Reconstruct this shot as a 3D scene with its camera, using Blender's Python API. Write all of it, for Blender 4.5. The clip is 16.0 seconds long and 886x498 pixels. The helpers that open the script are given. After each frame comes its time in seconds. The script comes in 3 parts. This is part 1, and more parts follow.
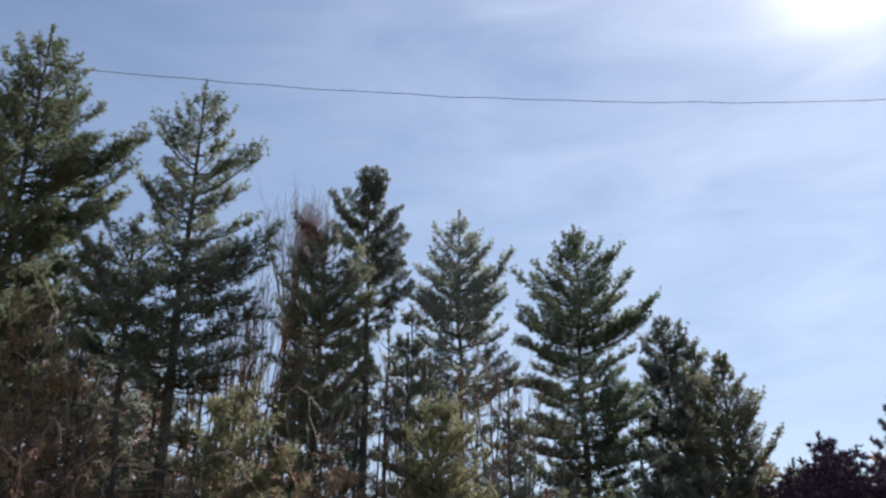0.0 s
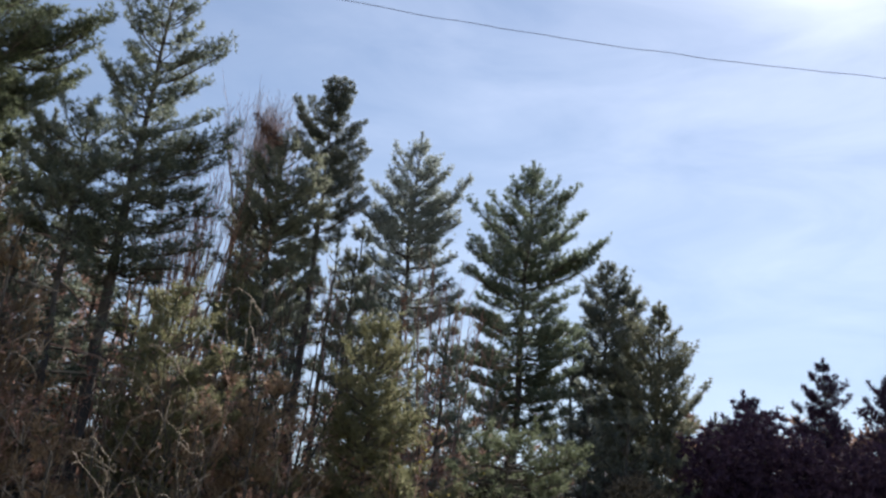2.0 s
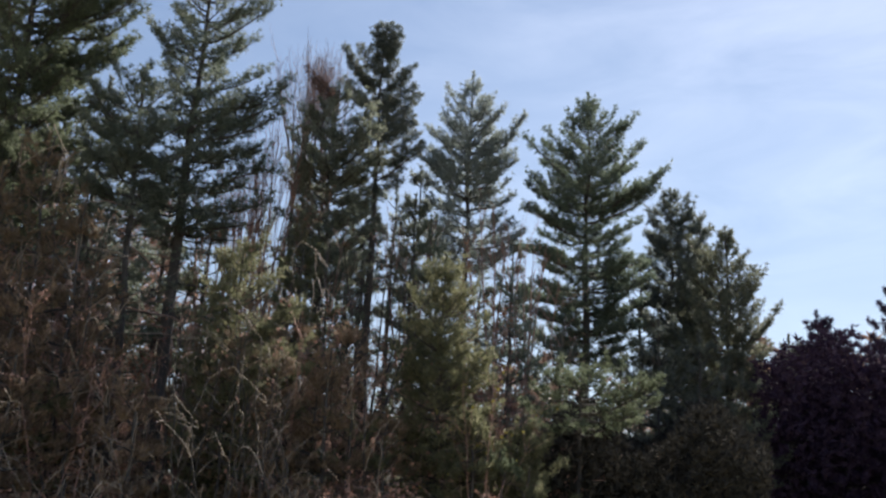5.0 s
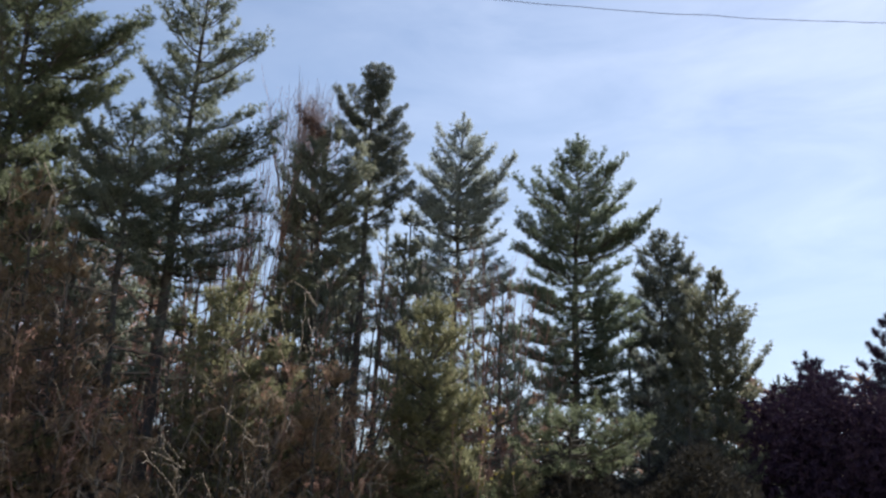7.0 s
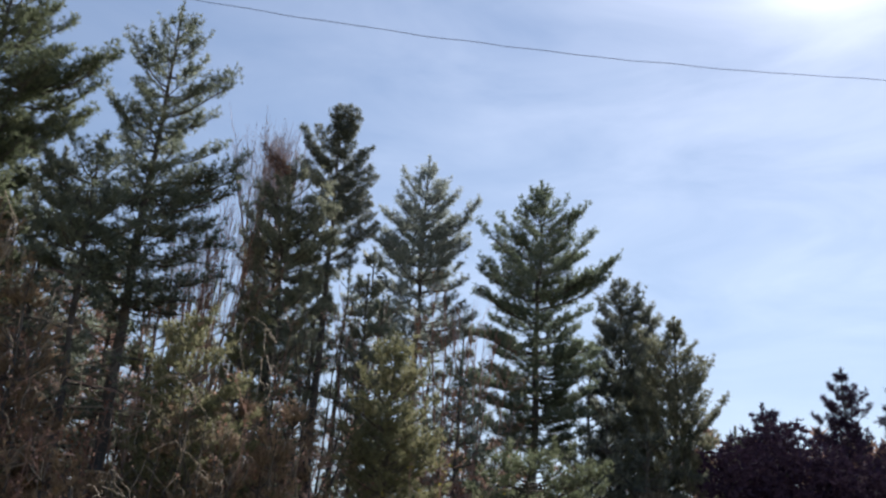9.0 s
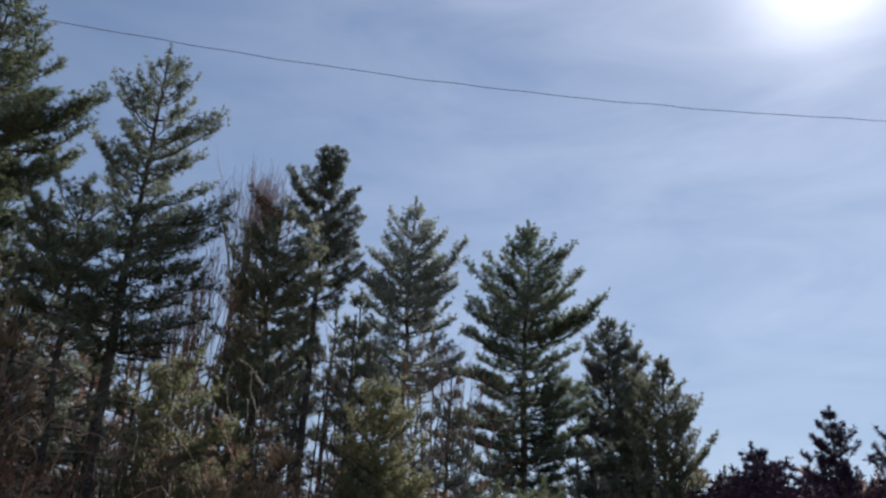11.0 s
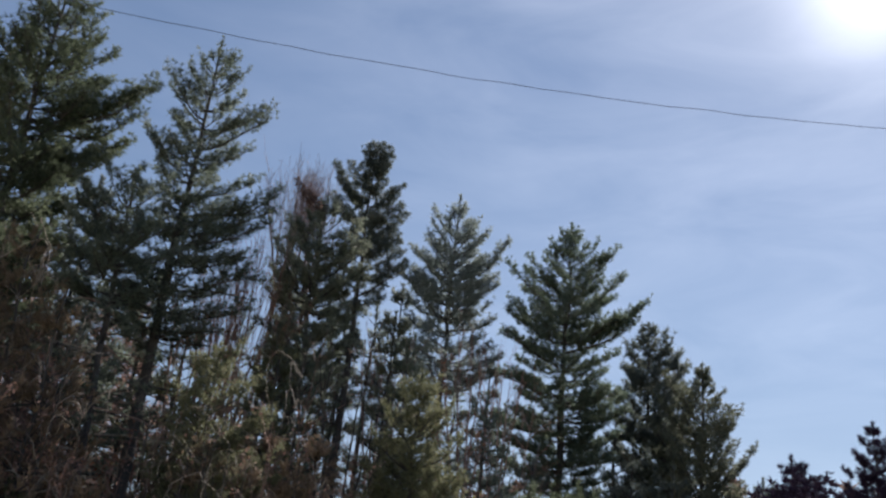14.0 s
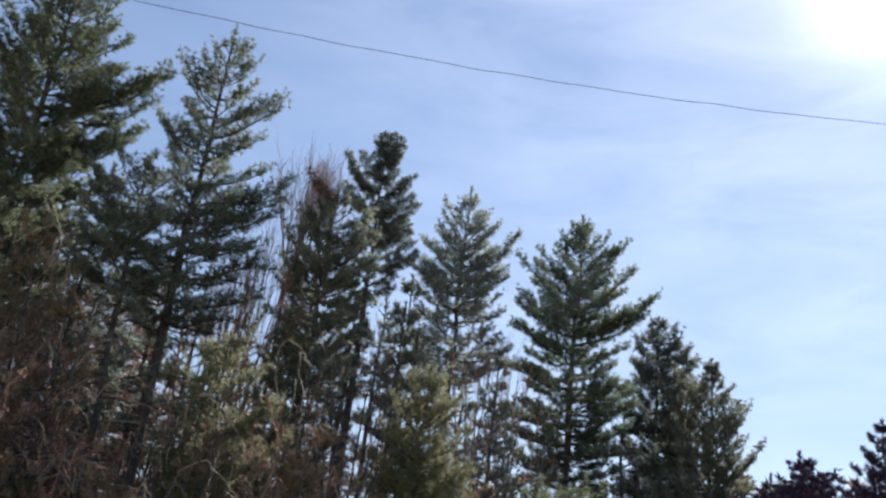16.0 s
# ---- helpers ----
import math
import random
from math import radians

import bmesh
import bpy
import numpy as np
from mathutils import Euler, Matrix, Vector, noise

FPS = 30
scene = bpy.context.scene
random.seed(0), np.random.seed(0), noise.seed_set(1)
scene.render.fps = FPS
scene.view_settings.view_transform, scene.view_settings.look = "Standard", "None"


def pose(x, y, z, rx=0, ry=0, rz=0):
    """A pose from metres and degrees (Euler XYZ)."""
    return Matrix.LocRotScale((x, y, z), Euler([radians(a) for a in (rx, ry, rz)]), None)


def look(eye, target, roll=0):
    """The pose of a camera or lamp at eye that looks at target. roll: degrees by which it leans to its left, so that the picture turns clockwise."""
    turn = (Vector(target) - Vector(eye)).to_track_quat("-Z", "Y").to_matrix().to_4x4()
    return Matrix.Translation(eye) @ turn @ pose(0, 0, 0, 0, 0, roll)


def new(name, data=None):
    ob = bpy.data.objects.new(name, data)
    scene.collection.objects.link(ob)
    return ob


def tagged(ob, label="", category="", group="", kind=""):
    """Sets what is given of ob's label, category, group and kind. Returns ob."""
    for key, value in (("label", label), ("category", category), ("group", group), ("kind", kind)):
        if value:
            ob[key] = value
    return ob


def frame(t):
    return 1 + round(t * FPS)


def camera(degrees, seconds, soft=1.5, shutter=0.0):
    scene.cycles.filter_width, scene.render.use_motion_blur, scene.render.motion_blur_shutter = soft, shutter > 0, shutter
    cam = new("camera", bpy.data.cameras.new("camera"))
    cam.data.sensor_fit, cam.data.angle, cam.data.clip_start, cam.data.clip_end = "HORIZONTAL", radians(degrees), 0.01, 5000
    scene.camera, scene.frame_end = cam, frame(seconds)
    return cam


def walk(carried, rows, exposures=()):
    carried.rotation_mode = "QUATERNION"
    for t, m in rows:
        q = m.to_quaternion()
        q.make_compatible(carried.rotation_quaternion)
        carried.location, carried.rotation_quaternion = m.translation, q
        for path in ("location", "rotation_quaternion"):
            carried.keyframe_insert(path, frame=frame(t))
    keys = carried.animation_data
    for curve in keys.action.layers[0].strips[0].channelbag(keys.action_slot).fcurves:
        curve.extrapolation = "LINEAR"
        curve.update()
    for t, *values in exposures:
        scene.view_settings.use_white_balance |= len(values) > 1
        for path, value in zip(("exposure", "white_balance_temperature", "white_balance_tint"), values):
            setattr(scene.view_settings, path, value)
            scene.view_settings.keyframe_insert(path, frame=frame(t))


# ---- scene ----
cam = camera(48.0, 16.0, soft=2.45)

# ---- the camera's way: held in one place, turning ----
# seconds, rise of the eye, tilt, lean, turn
HELD = (
    (0, 0.07, 114.47, -0.15, -0.47), (0.2, 0.07, 113.81, -0.77, -0.55), (0.5, 0.06, 112.39, -1.97, -1.15),
    (0.7, 0.06, 111.00, -2.55, -0.97), (1, 0.07, 109.52, -2.29, -0.63), (1.2, 0.07, 109.29, -2.58, -1.28),
    (1.5, 0.06, 108.62, -2.77, -2.24), (1.7, 0.06, 108.78, -3.45, -2.75), (2, 0.07, 110.27, -5.50, -5.51),
    (2.2, 0.07, 108.87, -5.06, -4.89), (2.5, 0.08, 106.36, -5.60, -3.59), (2.7, 0.09, 106.73, -5.67, -3.00),
    (3, 0.10, 107.33, -5.18, -3.75), (3.5, 0.11, 107.48, -4.28, -4.08), (4, 0.11, 106.98, -3.79, -3.02),
    (4.2, 0.11, 106.15, -3.50, -2.51), (6.3, 0.11, 108.09, -3.15, 0.05), (6.5, 0.11, 108.29, -3.25, -0.31),
    (7, 0.10, 108.88, -2.93, -1.57), (7.5, 0.08, 109.48, -2.66, -1.87), (8, 0.04, 109.22, -3.29, -1.81),
    (8.2, 0.01, 109.05, -3.98, -3.20), (8.5, -0.04, 110.82, -4.73, -3.55), (8.7, -0.03, 111.57, -3.90, -3.40),
    (9, -0.02, 111.45, -3.70, -4.15), (9.5, -0.01, 113.15, -2.91, -5.40), (9.7, -0.01, 113.37, -2.97, -5.28),
    (11.8, 0.00, 114.93, -3.54, -4.31), (12, 0.03, 116.06, -3.97, -4.36), (12.2, 0.07, 117.31, -3.68, -3.39),
    (12.5, 0.14, 117.70, -2.56, -2.62), (12.7, 0.13, 117.21, -3.54, -2.80), (13, 0.12, 116.39, -2.93, -3.46),
    (13.5, -0.01, 113.94, -4.35, -3.18), (13.7, -0.01, 113.63, -5.06, -3.10), (14, -0.01, 113.61, -5.90, -3.26),
    (14.5, 0.00, 113.38, -6.39, -3.78), (15, 0.04, 113.11, -7.05, -3.28), (15.5, 0.02, 113.14, -6.91, -3.08),
    (16, 0.00, 113.08, -6.84, -3.01),
)
EYE = 1.6
walk(
    cam,
    [(t, pose(0, 0, EYE + up, tilt - 1.92 * up, lean, turn)) for t, up, tilt, lean, turn in HELD],
    exposures=[(t, 1.12 + e, 6800 if t < 10 else 6480, 11.5) for t, e in ((0.0, -0.16), (0.5, -0.27), (1.0, -0.1), (2.0, -0.05), (2.5, -0.16), (3.0, -0.1), (4.0, -0.14), (6.5, 0.0), (8.5, 0.0), (9.5, -0.28), (11.8, -0.75), (12.2, -0.84), (12.5, -0.84), (12.7, -0.92), (13.0, -0.52), (13.5, -0.64), (14.5, -0.36), (15.5, -0.05), (16.0, 0.0))],
)

# ---- sky and sun ----
SUN_AZ, SUN_EL = radians(28.3), radians(38.6)
sun_way = Vector((math.sin(SUN_AZ) * math.cos(SUN_EL), math.cos(SUN_AZ) * math.cos(SUN_EL), math.sin(SUN_EL)))


def sky_world():
    world = bpy.data.worlds.new("sky")
    world.use_nodes = True
    scene.world = world
    nt = world.node_tree
    nt.nodes.clear()
    n, link = nt.nodes.new, nt.links.new

    def math_node(op, a, b=None):
        m = n("ShaderNodeMath")
        m.operation = op
        for i, v in enumerate((a, b)):
            if v is None:
                continue
            if isinstance(v, (int, float)):
                m.inputs[i].default_value = v
            else:
                link(v, m.inputs[i])
        return m.outputs[0]

    sky = n("ShaderNodeTexSky")
    sky.sky_type = "NISHITA"
    sky.sun_disc = False
    sky.sun_elevation, sky.sun_rotation = SUN_EL, SUN_AZ
    sky.air_density, sky.dust_density, sky.ozone_density = 1.0, 0.06, 2.6
    scaled = n("ShaderNodeVectorMath")
    scaled.operation = "SCALE"
    scaled.inputs["Scale"].default_value = SKY
    link(sky.outputs[0], scaled.inputs[0])
    # thin high cloud, drawn out sideways, whiter round the sun
    coord = n("ShaderNodeTexCoord")
    dot = n("ShaderNodeVectorMath")
    dot.operation = "DOT_PRODUCT"
    dot.inputs[1].default_value = sun_way
    link(coord.outputs["Generated"], dot.inputs[0])
    near = math_node("MAXIMUM", dot.outputs["Value"], 0.0)
    stretch = n("ShaderNodeMapping")
    stretch.inputs["Scale"].default_value = (2.2, 2.2, 7.0)
    stretch.inputs["Rotation"].default_value = (0.15, 0.2, 0.3)
    link(coord.outputs["Generated"], stretch.inputs[0])
    streak = n("ShaderNodeTexNoise")
    streak.inputs["Scale"].default_value = 2.2
    streak.inputs["Detail"].default_value = 7
    streak.inputs["Roughness"].default_value = 0.55
    streak.inputs["Distortion"].default_value = 0.5
    link(stretch.outputs[0], streak.inputs["Vector"])
    veil = n("ShaderNodeMapRange")
    veil.inputs["From Min"].default_value, veil.inputs["From Max"].default_value = 0.1, 0.92
    link(streak.outputs["Fac"], veil.inputs["Value"])
    wide = math_node("POWER", near, 6.0)
    cover = math_node("MULTIPLY", veil.outputs[0], math_node("ADD", math_node("MULTIPLY", wide, CLOUD), HAZE))
    glow = math_node("ADD", math_node("MULTIPLY", math_node("POWER", near, 420.0), 0.7),
                     math_node("ADD", math_node("MULTIPLY", math_node("POWER", near, 5000.0), 12.0),
                               math_node("MULTIPLY", math_node("POWER", near, 45.0), HALO)))
    total = math_node("ADD", cover, glow)
    white = n("ShaderNodeVectorMath")
    white.operation = "SCALE"
    white.inputs[0].default_value = (1.0, 0.98, 0.97)
    link(total, white.inputs["Scale"])
    # the air thickens to pale grey towards the horizon
    parts = n("ShaderNodeSeparateXYZ")
    link(coord.outputs["Generated"], parts.inputs[0])
    low = math_node("SUBTRACT", 1.0, math_node("MAXIMUM", parts.outputs["Z"], 0.0))
    thick = math_node("MULTIPLY", math_node("POWER", low, 3.0), 0.68)
    air = n("ShaderNodeMix")
    air.data_type = "RGBA"
    link(thick, air.inputs["Factor"])
    link(scaled.outputs[0], air.inputs[6])
    air.inputs[7].default_value = (0.228, 0.25, 0.295, 1)
    add = n("ShaderNodeVectorMath")
    link(air.outputs[2], add.inputs[0])
    link(white.outputs[0], add.inputs[1])
    back = n("ShaderNodeBackground")
    link(add.outputs[0], back.inputs["Color"])
    out = n("ShaderNodeOutputWorld")
    link(back.outputs[0], out.inputs["Surface"])


SKY, CLOUD, HALO, HAZE = 0.0645, 0.22, 0.016, 0.018
sky_world()

lamp = bpy.data.lights.new("sun", "SUN")
lamp.energy, lamp.angle, lamp.color = 5.0, radians(0.6), (1.0, 0.95, 0.88)
sun = new("sun", lamp)
sun.matrix_world = look(sun_way * 60, (0, 0, 0))


# ---- materials ----
def material(name, colours, rough=0.85, scale=3.0, fine=40.0, bump=0.0, stretch=(1, 1, 1), leaf=0.0, vary=0.25, spec=0.2):
    """A surface between two or three colours: broad and fine noise, a random tone for each object and each loose piece.
    leaf: the share of light that passes through."""
    m = bpy.data.materials.new(name)
    m.use_nodes = True
    nt = m.node_tree
    n, link = nt.nodes.new, nt.links.new
    bsdf, out = nt.nodes["Principled BSDF"], nt.nodes["Material Output"]
    coord = n("ShaderNodeTexCoord")
    mapping = n("ShaderNodeMapping")
    mapping.inputs["Scale"].default_value = stretch
    link(coord.outputs["Object"], mapping.inputs[0])
    broad, small = n("ShaderNodeTexNoise"), n("ShaderNodeTexNoise")
    broad.inputs["Scale"].default_value, small.inputs["Scale"].default_value = scale, fine
    broad.inputs["Detail"].default_value, small.inputs["Detail"].default_value = 4, 3
    for t in (broad, small):
        link(mapping.outputs[0], t.inputs["Vector"])
    geo, info = n("ShaderNodeNewGeometry"), n("ShaderNodeObjectInfo")

    def blend(a, b, fa, fb):
        m1, m2, s = n("ShaderNodeMath"), n("ShaderNodeMath"), n("ShaderNodeMath")
        m1.operation = m2.operation = "MULTIPLY"
        m1.inputs[1].default_value, m2.inputs[1].default_value = fa, fb
        link(a, m1.inputs[0]), link(b, m2.inputs[0])
        link(m1.outputs[0], s.inputs[0]), link(m2.outputs[0], s.inputs[1])
        return s.outputs[0]

    tone = blend(blend(broad.outputs["Fac"], small.outputs["Fac"], 0.6, 0.4),
                 blend(geo.outputs["Random Per Island"], info.outputs["Random"], 0.6, 0.4), 1.0 - vary, vary)
    ramp = n("ShaderNodeValToRGB")
    ramp.color_ramp.elements[0].position, ramp.color_ramp.elements[1].position = 0.3, 0.7
    ramp.color_ramp.elements[0].color = (*colours[0], 1)
    ramp.color_ramp.elements[1].color = (*colours[-1], 1)
    if len(colours) > 2:
        ramp.color_ramp.elements.new(0.5).color = (*colours[1], 1)
    link(tone, ramp.inputs[0])
    link(ramp.outputs[0], bsdf.inputs["Base Color"])
    bsdf.inputs["Roughness"].default_value = rough
    bsdf.inputs["Specular IOR Level"].default_value = spec
    if bump:
        b = n("ShaderNodeBump")
        b.inputs["Strength"].default_value, b.inputs["Distance"].default_value = bump, 0.02
        link(small.outputs["Fac"], b.inputs["Height"])
        link(b.outputs[0], bsdf.inputs["Normal"])
    if leaf:
        trans, mix = n("ShaderNodeBsdfTranslucent"), n("ShaderNodeMixShader")
        link(ramp.outputs[0], trans.inputs["Color"])
        mix.inputs[0].default_value = leaf
        link(bsdf.outputs[0], mix.inputs[1]), link(trans.outputs[0], mix.inputs[2])
        link(mix.outputs[0], out.inputs["Surface"])
    return m


NEEDLE = material("pine_needles", [(0.087, 0.108, 0.081), (0.147, 0.175, 0.137), (0.247, 0.282, 0.232)], 0.55, 0.6, 6, leaf=0.58, vary=0.6, spec=0.32)
NEEDLE_BLUE = material("pine_needles_bluish", [(0.142, 0.17, 0.157), (0.228, 0.265, 0.248), (0.355, 0.395, 0.375)], 0.55, 0.6, 6, leaf=0.6, vary=0.6, spec=0.32)
NEEDLE_DARK = material("pine_needles_dark", [(0.082, 0.097, 0.083), (0.132, 0.151, 0.130), (0.216, 0.238, 0.212)], 0.55, 0.6, 6, leaf=0.58, vary=0.6, spec=0.32)
NEEDLE_YOUNG = material("pine_needles_yellowish", [(0.114, 0.122, 0.070), (0.174, 0.180, 0.108), (0.264, 0.265, 0.170)], 0.55, 0.8, 6, leaf=0.58, vary=0.6, spec=0.32)
NEEDLE_GREEN = material("pine_needles_green", [(0.078, 0.104, 0.074), (0.126, 0.160, 0.116), (0.207, 0.248, 0.190)], 0.55, 0.6, 6, leaf=0.58, vary=0.6, spec=0.32)
NEEDLE_SOFT = material("pine_needles_soft_green", [(0.126, 0.145, 0.106), (0.207, 0.229, 0.175), (0.325, 0.347, 0.278)], 0.55, 0.6, 6, leaf=0.6, vary=0.6, spec=0.32)
NEEDLE_OLIVE = material("pine_needles_olive", [(0.094, 0.102, 0.071), (0.152, 0.162, 0.116), (0.245, 0.256, 0.192)], 0.55, 0.6, 6, leaf=0.58, vary=0.6, spec=0.32)
NEEDLE_LOW = material("shaded_green_needles", [(0.073, 0.091, 0.057), (0.117, 0.141, 0.092), (0.187, 0.219, 0.147)], 0.6, 0.8, 6, leaf=0.55, vary=0.6, spec=0.2)
UNDERGROWTH = material("dull_undergrowth", [(0.156, 0.104, 0.087), (0.273, 0.185, 0.156), (0.402, 0.277, 0.238)], 0.95, 0.4, 5, leaf=0.4, vary=0.6, spec=0.03)
NEEDLE_DULL = material("shaded_brownish_needles", [(0.162, 0.123, 0.085), (0.238, 0.179, 0.129), (0.336, 0.253, 0.191)], 0.7, 0.6, 6, leaf=0.5, vary=0.6, spec=0.2)
NEEDLE_DEAD = material("dead_needles", [(0.135, 0.085, 0.074), (0.24, 0.152, 0.128)], 0.8, 1.0, 8, leaf=0.5, vary=0.5)
# dark purple of the lens's corner shading, put into the foliage colour
LENS_PURPLE = material("lens_shaded_purple_foliage", [(0.036, 0.023, 0.044), (0.05, 0.033, 0.062), (0.07, 0.05, 0.084)], 0.95, 0.6, 6, leaf=0.08, vary=0.5, spec=0.03)
# near-black base colour: the deep shade below the pines is put into it
SHADE_FILL = material("dark_shade_fill", [(0.034, 0.034, 0.031), (0.059, 0.055, 0.050), (0.092, 0.084, 0.076)], 0.95, 0.6, 6, leaf=0.1, vary=0.5, spec=0.03)
BARK = material("pine_bark", [(0.038, 0.037, 0.038), (0.074, 0.068, 0.067), (0.128, 0.119, 0.114)], 0.95, 2.0, 22, 0.9, (1, 1, 0.25), vary=0.1)
TWIG_DARK = material("dark_stem_bark", [(0.152, 0.088, 0.077), (0.264, 0.164, 0.143), (0.422, 0.276, 0.250)], 0.85, 1.2, 20, 0.3, vary=0.5)
TWIG = material("grey_twig_bark", [(0.159, 0.100, 0.087), (0.295, 0.191, 0.166), (0.472, 0.327, 0.293)], 0.8, 1.2, 20, 0.3, vary=0.5)
TWIG_RED = material("reddish_twig_bark", [(0.19, 0.135, 0.13), (0.31, 0.235, 0.23), (0.44, 0.36, 0.36)], 0.8, 1.2, 20, 0.3, vary=0.5)
VINE = material("pale_vine_bark", [(0.13, 0.108, 0.09), (0.23, 0.195, 0.165), (0.36, 0.315, 0.275)], 0.8, 1.5, 20, 0.3, vary=0.4)
LEAF = material("dead_leaves", [(0.224, 0.126, 0.103), (0.342, 0.205, 0.169), (0.472, 0.305, 0.259)], 0.95, 2, 14, leaf=0.22, vary=0.75, spec=0.05)
LEAF_RED = material("reddish_dead_leaves", [(0.17, 0.075, 0.05), (0.27, 0.13, 0.09), (0.38, 0.21, 0.15)], 0.9, 2, 14, leaf=0.3, vary=0.75, spec=0.05)
LEAF_YELLOW = material("yellow_leaves", [(0.16, 0.14, 0.03), (0.3, 0.26, 0.06)], 0.6, 2, 14, leaf=0.35, vary=0.7)
LITTER = material("dry_grass_and_leaves", [(0.19, 0.16, 0.09), (0.34, 0.29, 0.18), (0.26, 0.26, 0.13)], 0.95, 0.25, 9, 0.8, vary=0.05)
CABLE = material("black_cable", [(0.02, 0.02, 0.022), (0.035, 0.035, 0.038)], 0.5, 3, 30, vary=0.1)
POLE = material("weathered_pole_wood", [(0.12, 0.09, 0.07), (0.22, 0.18, 0.14)], 0.9, 2, 30, 0.5, (1, 1, 0.1), vary=0.1)

# ---- mesh building ----
rng = np.random.default_rng(7)
UP = np.array([0.0, 0.0, 1.0])


def unit(v):
    return v / (np.linalg.norm(v, axis=-1, keepdims=True) + 1e-9)


def mesh_of(name, verts, faces, mat, smooth=False):
    """A mesh from an array of vertices and a list of face arrays (triangles and quads)."""
    me = bpy.data.meshes.new(name)
    verts = np.asarray(verts, dtype=np.float32)
    faces = [f for f in faces if len(f)]
    me.vertices.add(len(verts))
    me.vertices.foreach_set("co", verts.ravel())
    loops = np.concatenate([f.ravel() for f in faces]).astype(np.int32)
    sizes = np.concatenate([np.full(len(f), f.shape[1], dtype=np.int32) for f in faces])
    me.loops.add(len(loops))
    me.loops.foreach_set("vertex_index", loops)
    me.polygons.add(len(sizes))
    me.polygons.foreach_set("loop_start", np.concatenate(([0], np.cumsum(sizes)[:-1])).astype(np.int32))
    me.update(calc_edges=True)
    if smooth:
        me.polygons.foreach_set("use_smooth", np.ones(len(sizes), dtype=bool))
    me.materials.append(mat)
    return me


class Tubes:
    """Collects tapered round branches into one mesh."""

    def __init__(self):
        self.v, self.f, self.n = [], [], 0

    def add(self, path, r0, r1, sides=5, power=1.0):
        path = np.asarray(path, dtype=float)
        k = len(path)
        along = unit(np.gradient(path, axis=0))
        ref = np.array([0.31, 0.17, 0.93]) if abs(along[:, 2]).mean() < 0.8 else np.array([1.0, 0.2, 0.1])
        a = unit(np.cross(along, ref))
        b = np.cross(along, a)
        s = np.linspace(0, 1, k) ** power
        r = (r0 + (r1 - r0) * s)[:, None, None]
        ang = np.linspace(0, 2 * np.pi, sides, endpoint=False)
        ring = path[:, None] + r * (np.cos(ang)[None, :, None] * a[:, None] + np.sin(ang)[None, :, None] * b[:, None])
        i = np.arange(k - 1)[:, None] * sides
        j = np.arange(sides)[None]
        j2 = (j + 1) % sides
        quads = np.stack([i + j, i + j2, i + sides + j2, i + sides + j], -1).reshape(-1, 4) + self.n
        self.v.append(ring.reshape(-1, 3))
        self.f.append(quads)
        self.n += k * sides

    def mesh(self, name, mat):
        return mesh_of(name, np.concatenate(self.v), [np.concatenate(self.f)], mat, True)


def blades(centres, ways, count, length, width, spread=0.8, lift=0.0, hold=0.75):
    """Tufts of thin pointed blades round the given centres, each leaning along its way."""
    c = np.repeat(centres, count, axis=0)
    d = unit(np.repeat(ways, count, axis=0) * hold + unit(rng.normal(size=c.shape)) * spread + UP * lift)
    side = unit(np.cross(d, unit(rng.normal(size=c.shape))))
    ln = length * rng.uniform(0.65, 1.2, (len(c), 1))
    w = width * rng.uniform(0.7, 1.3, (len(c), 1))
    start = c + d * ln * 0.08
    v = np.stack([start - side * w * 0.5, start + side * w * 0.5, c + d * ln], 1)
    return v.reshape(-1, 3), [np.arange(len(c) * 3).reshape(-1, 3)]


def part(name, me, parent, label=""):
    ob = new(name, me)
    ob.parent = parent
    if label:
        ob["label"] = label
    return ob


def thing(name, x, y, label, category, group=""):
    ob = new(name)
    ob.location = (x, y, 0)
    ob.empty_display_size = 0.3
    return tagged(ob, label, category, group)


def at_az(az, dist):
    return dist * math.sin(radians(az)), dist * math.cos(radians(az))


# ---- ground: one sheet out to the horizon ----
def ground():
    radii = np.array([0, 2, 5, 9, 14, 20, 28, 38, 55, 90, 160, 320, 700, 1500, 3000.0])
    seg = 72
    ang = np.linspace(0, 2 * np.pi, seg, endpoint=False)
    v = [(0.0, 0.0, 0.0)]
    for r in radii[1:]:
        for a in ang:
            x, y = r * math.cos(a), r * math.sin(a)
            low = 0.06 * (noise.noise(Vector((x * 0.15, y * 0.15, 0))) - 0.4) if r > 3 else 0.0
            v.append((x, y, min(low, 0.0) if r < 90 else -0.05))
    tri = np.array([(0, 1 + i, 1 + (i + 1) % seg) for i in range(seg)])
    quad = np.array([(1 + k * seg + i, 1 + (k + 1) * seg + i, 1 + (k + 1) * seg + (i + 1) % seg, 1 + k * seg + (i + 1) % seg)
                     for k in range(len(radii) - 2) for i in range(seg)])
    ob = new("ground", mesh_of("ground", v, [tri, quad], LITTER, True))
    return tagged(ob, "dry tan grass and fallen leaves along the wood", "ground", kind="structure")


ground()


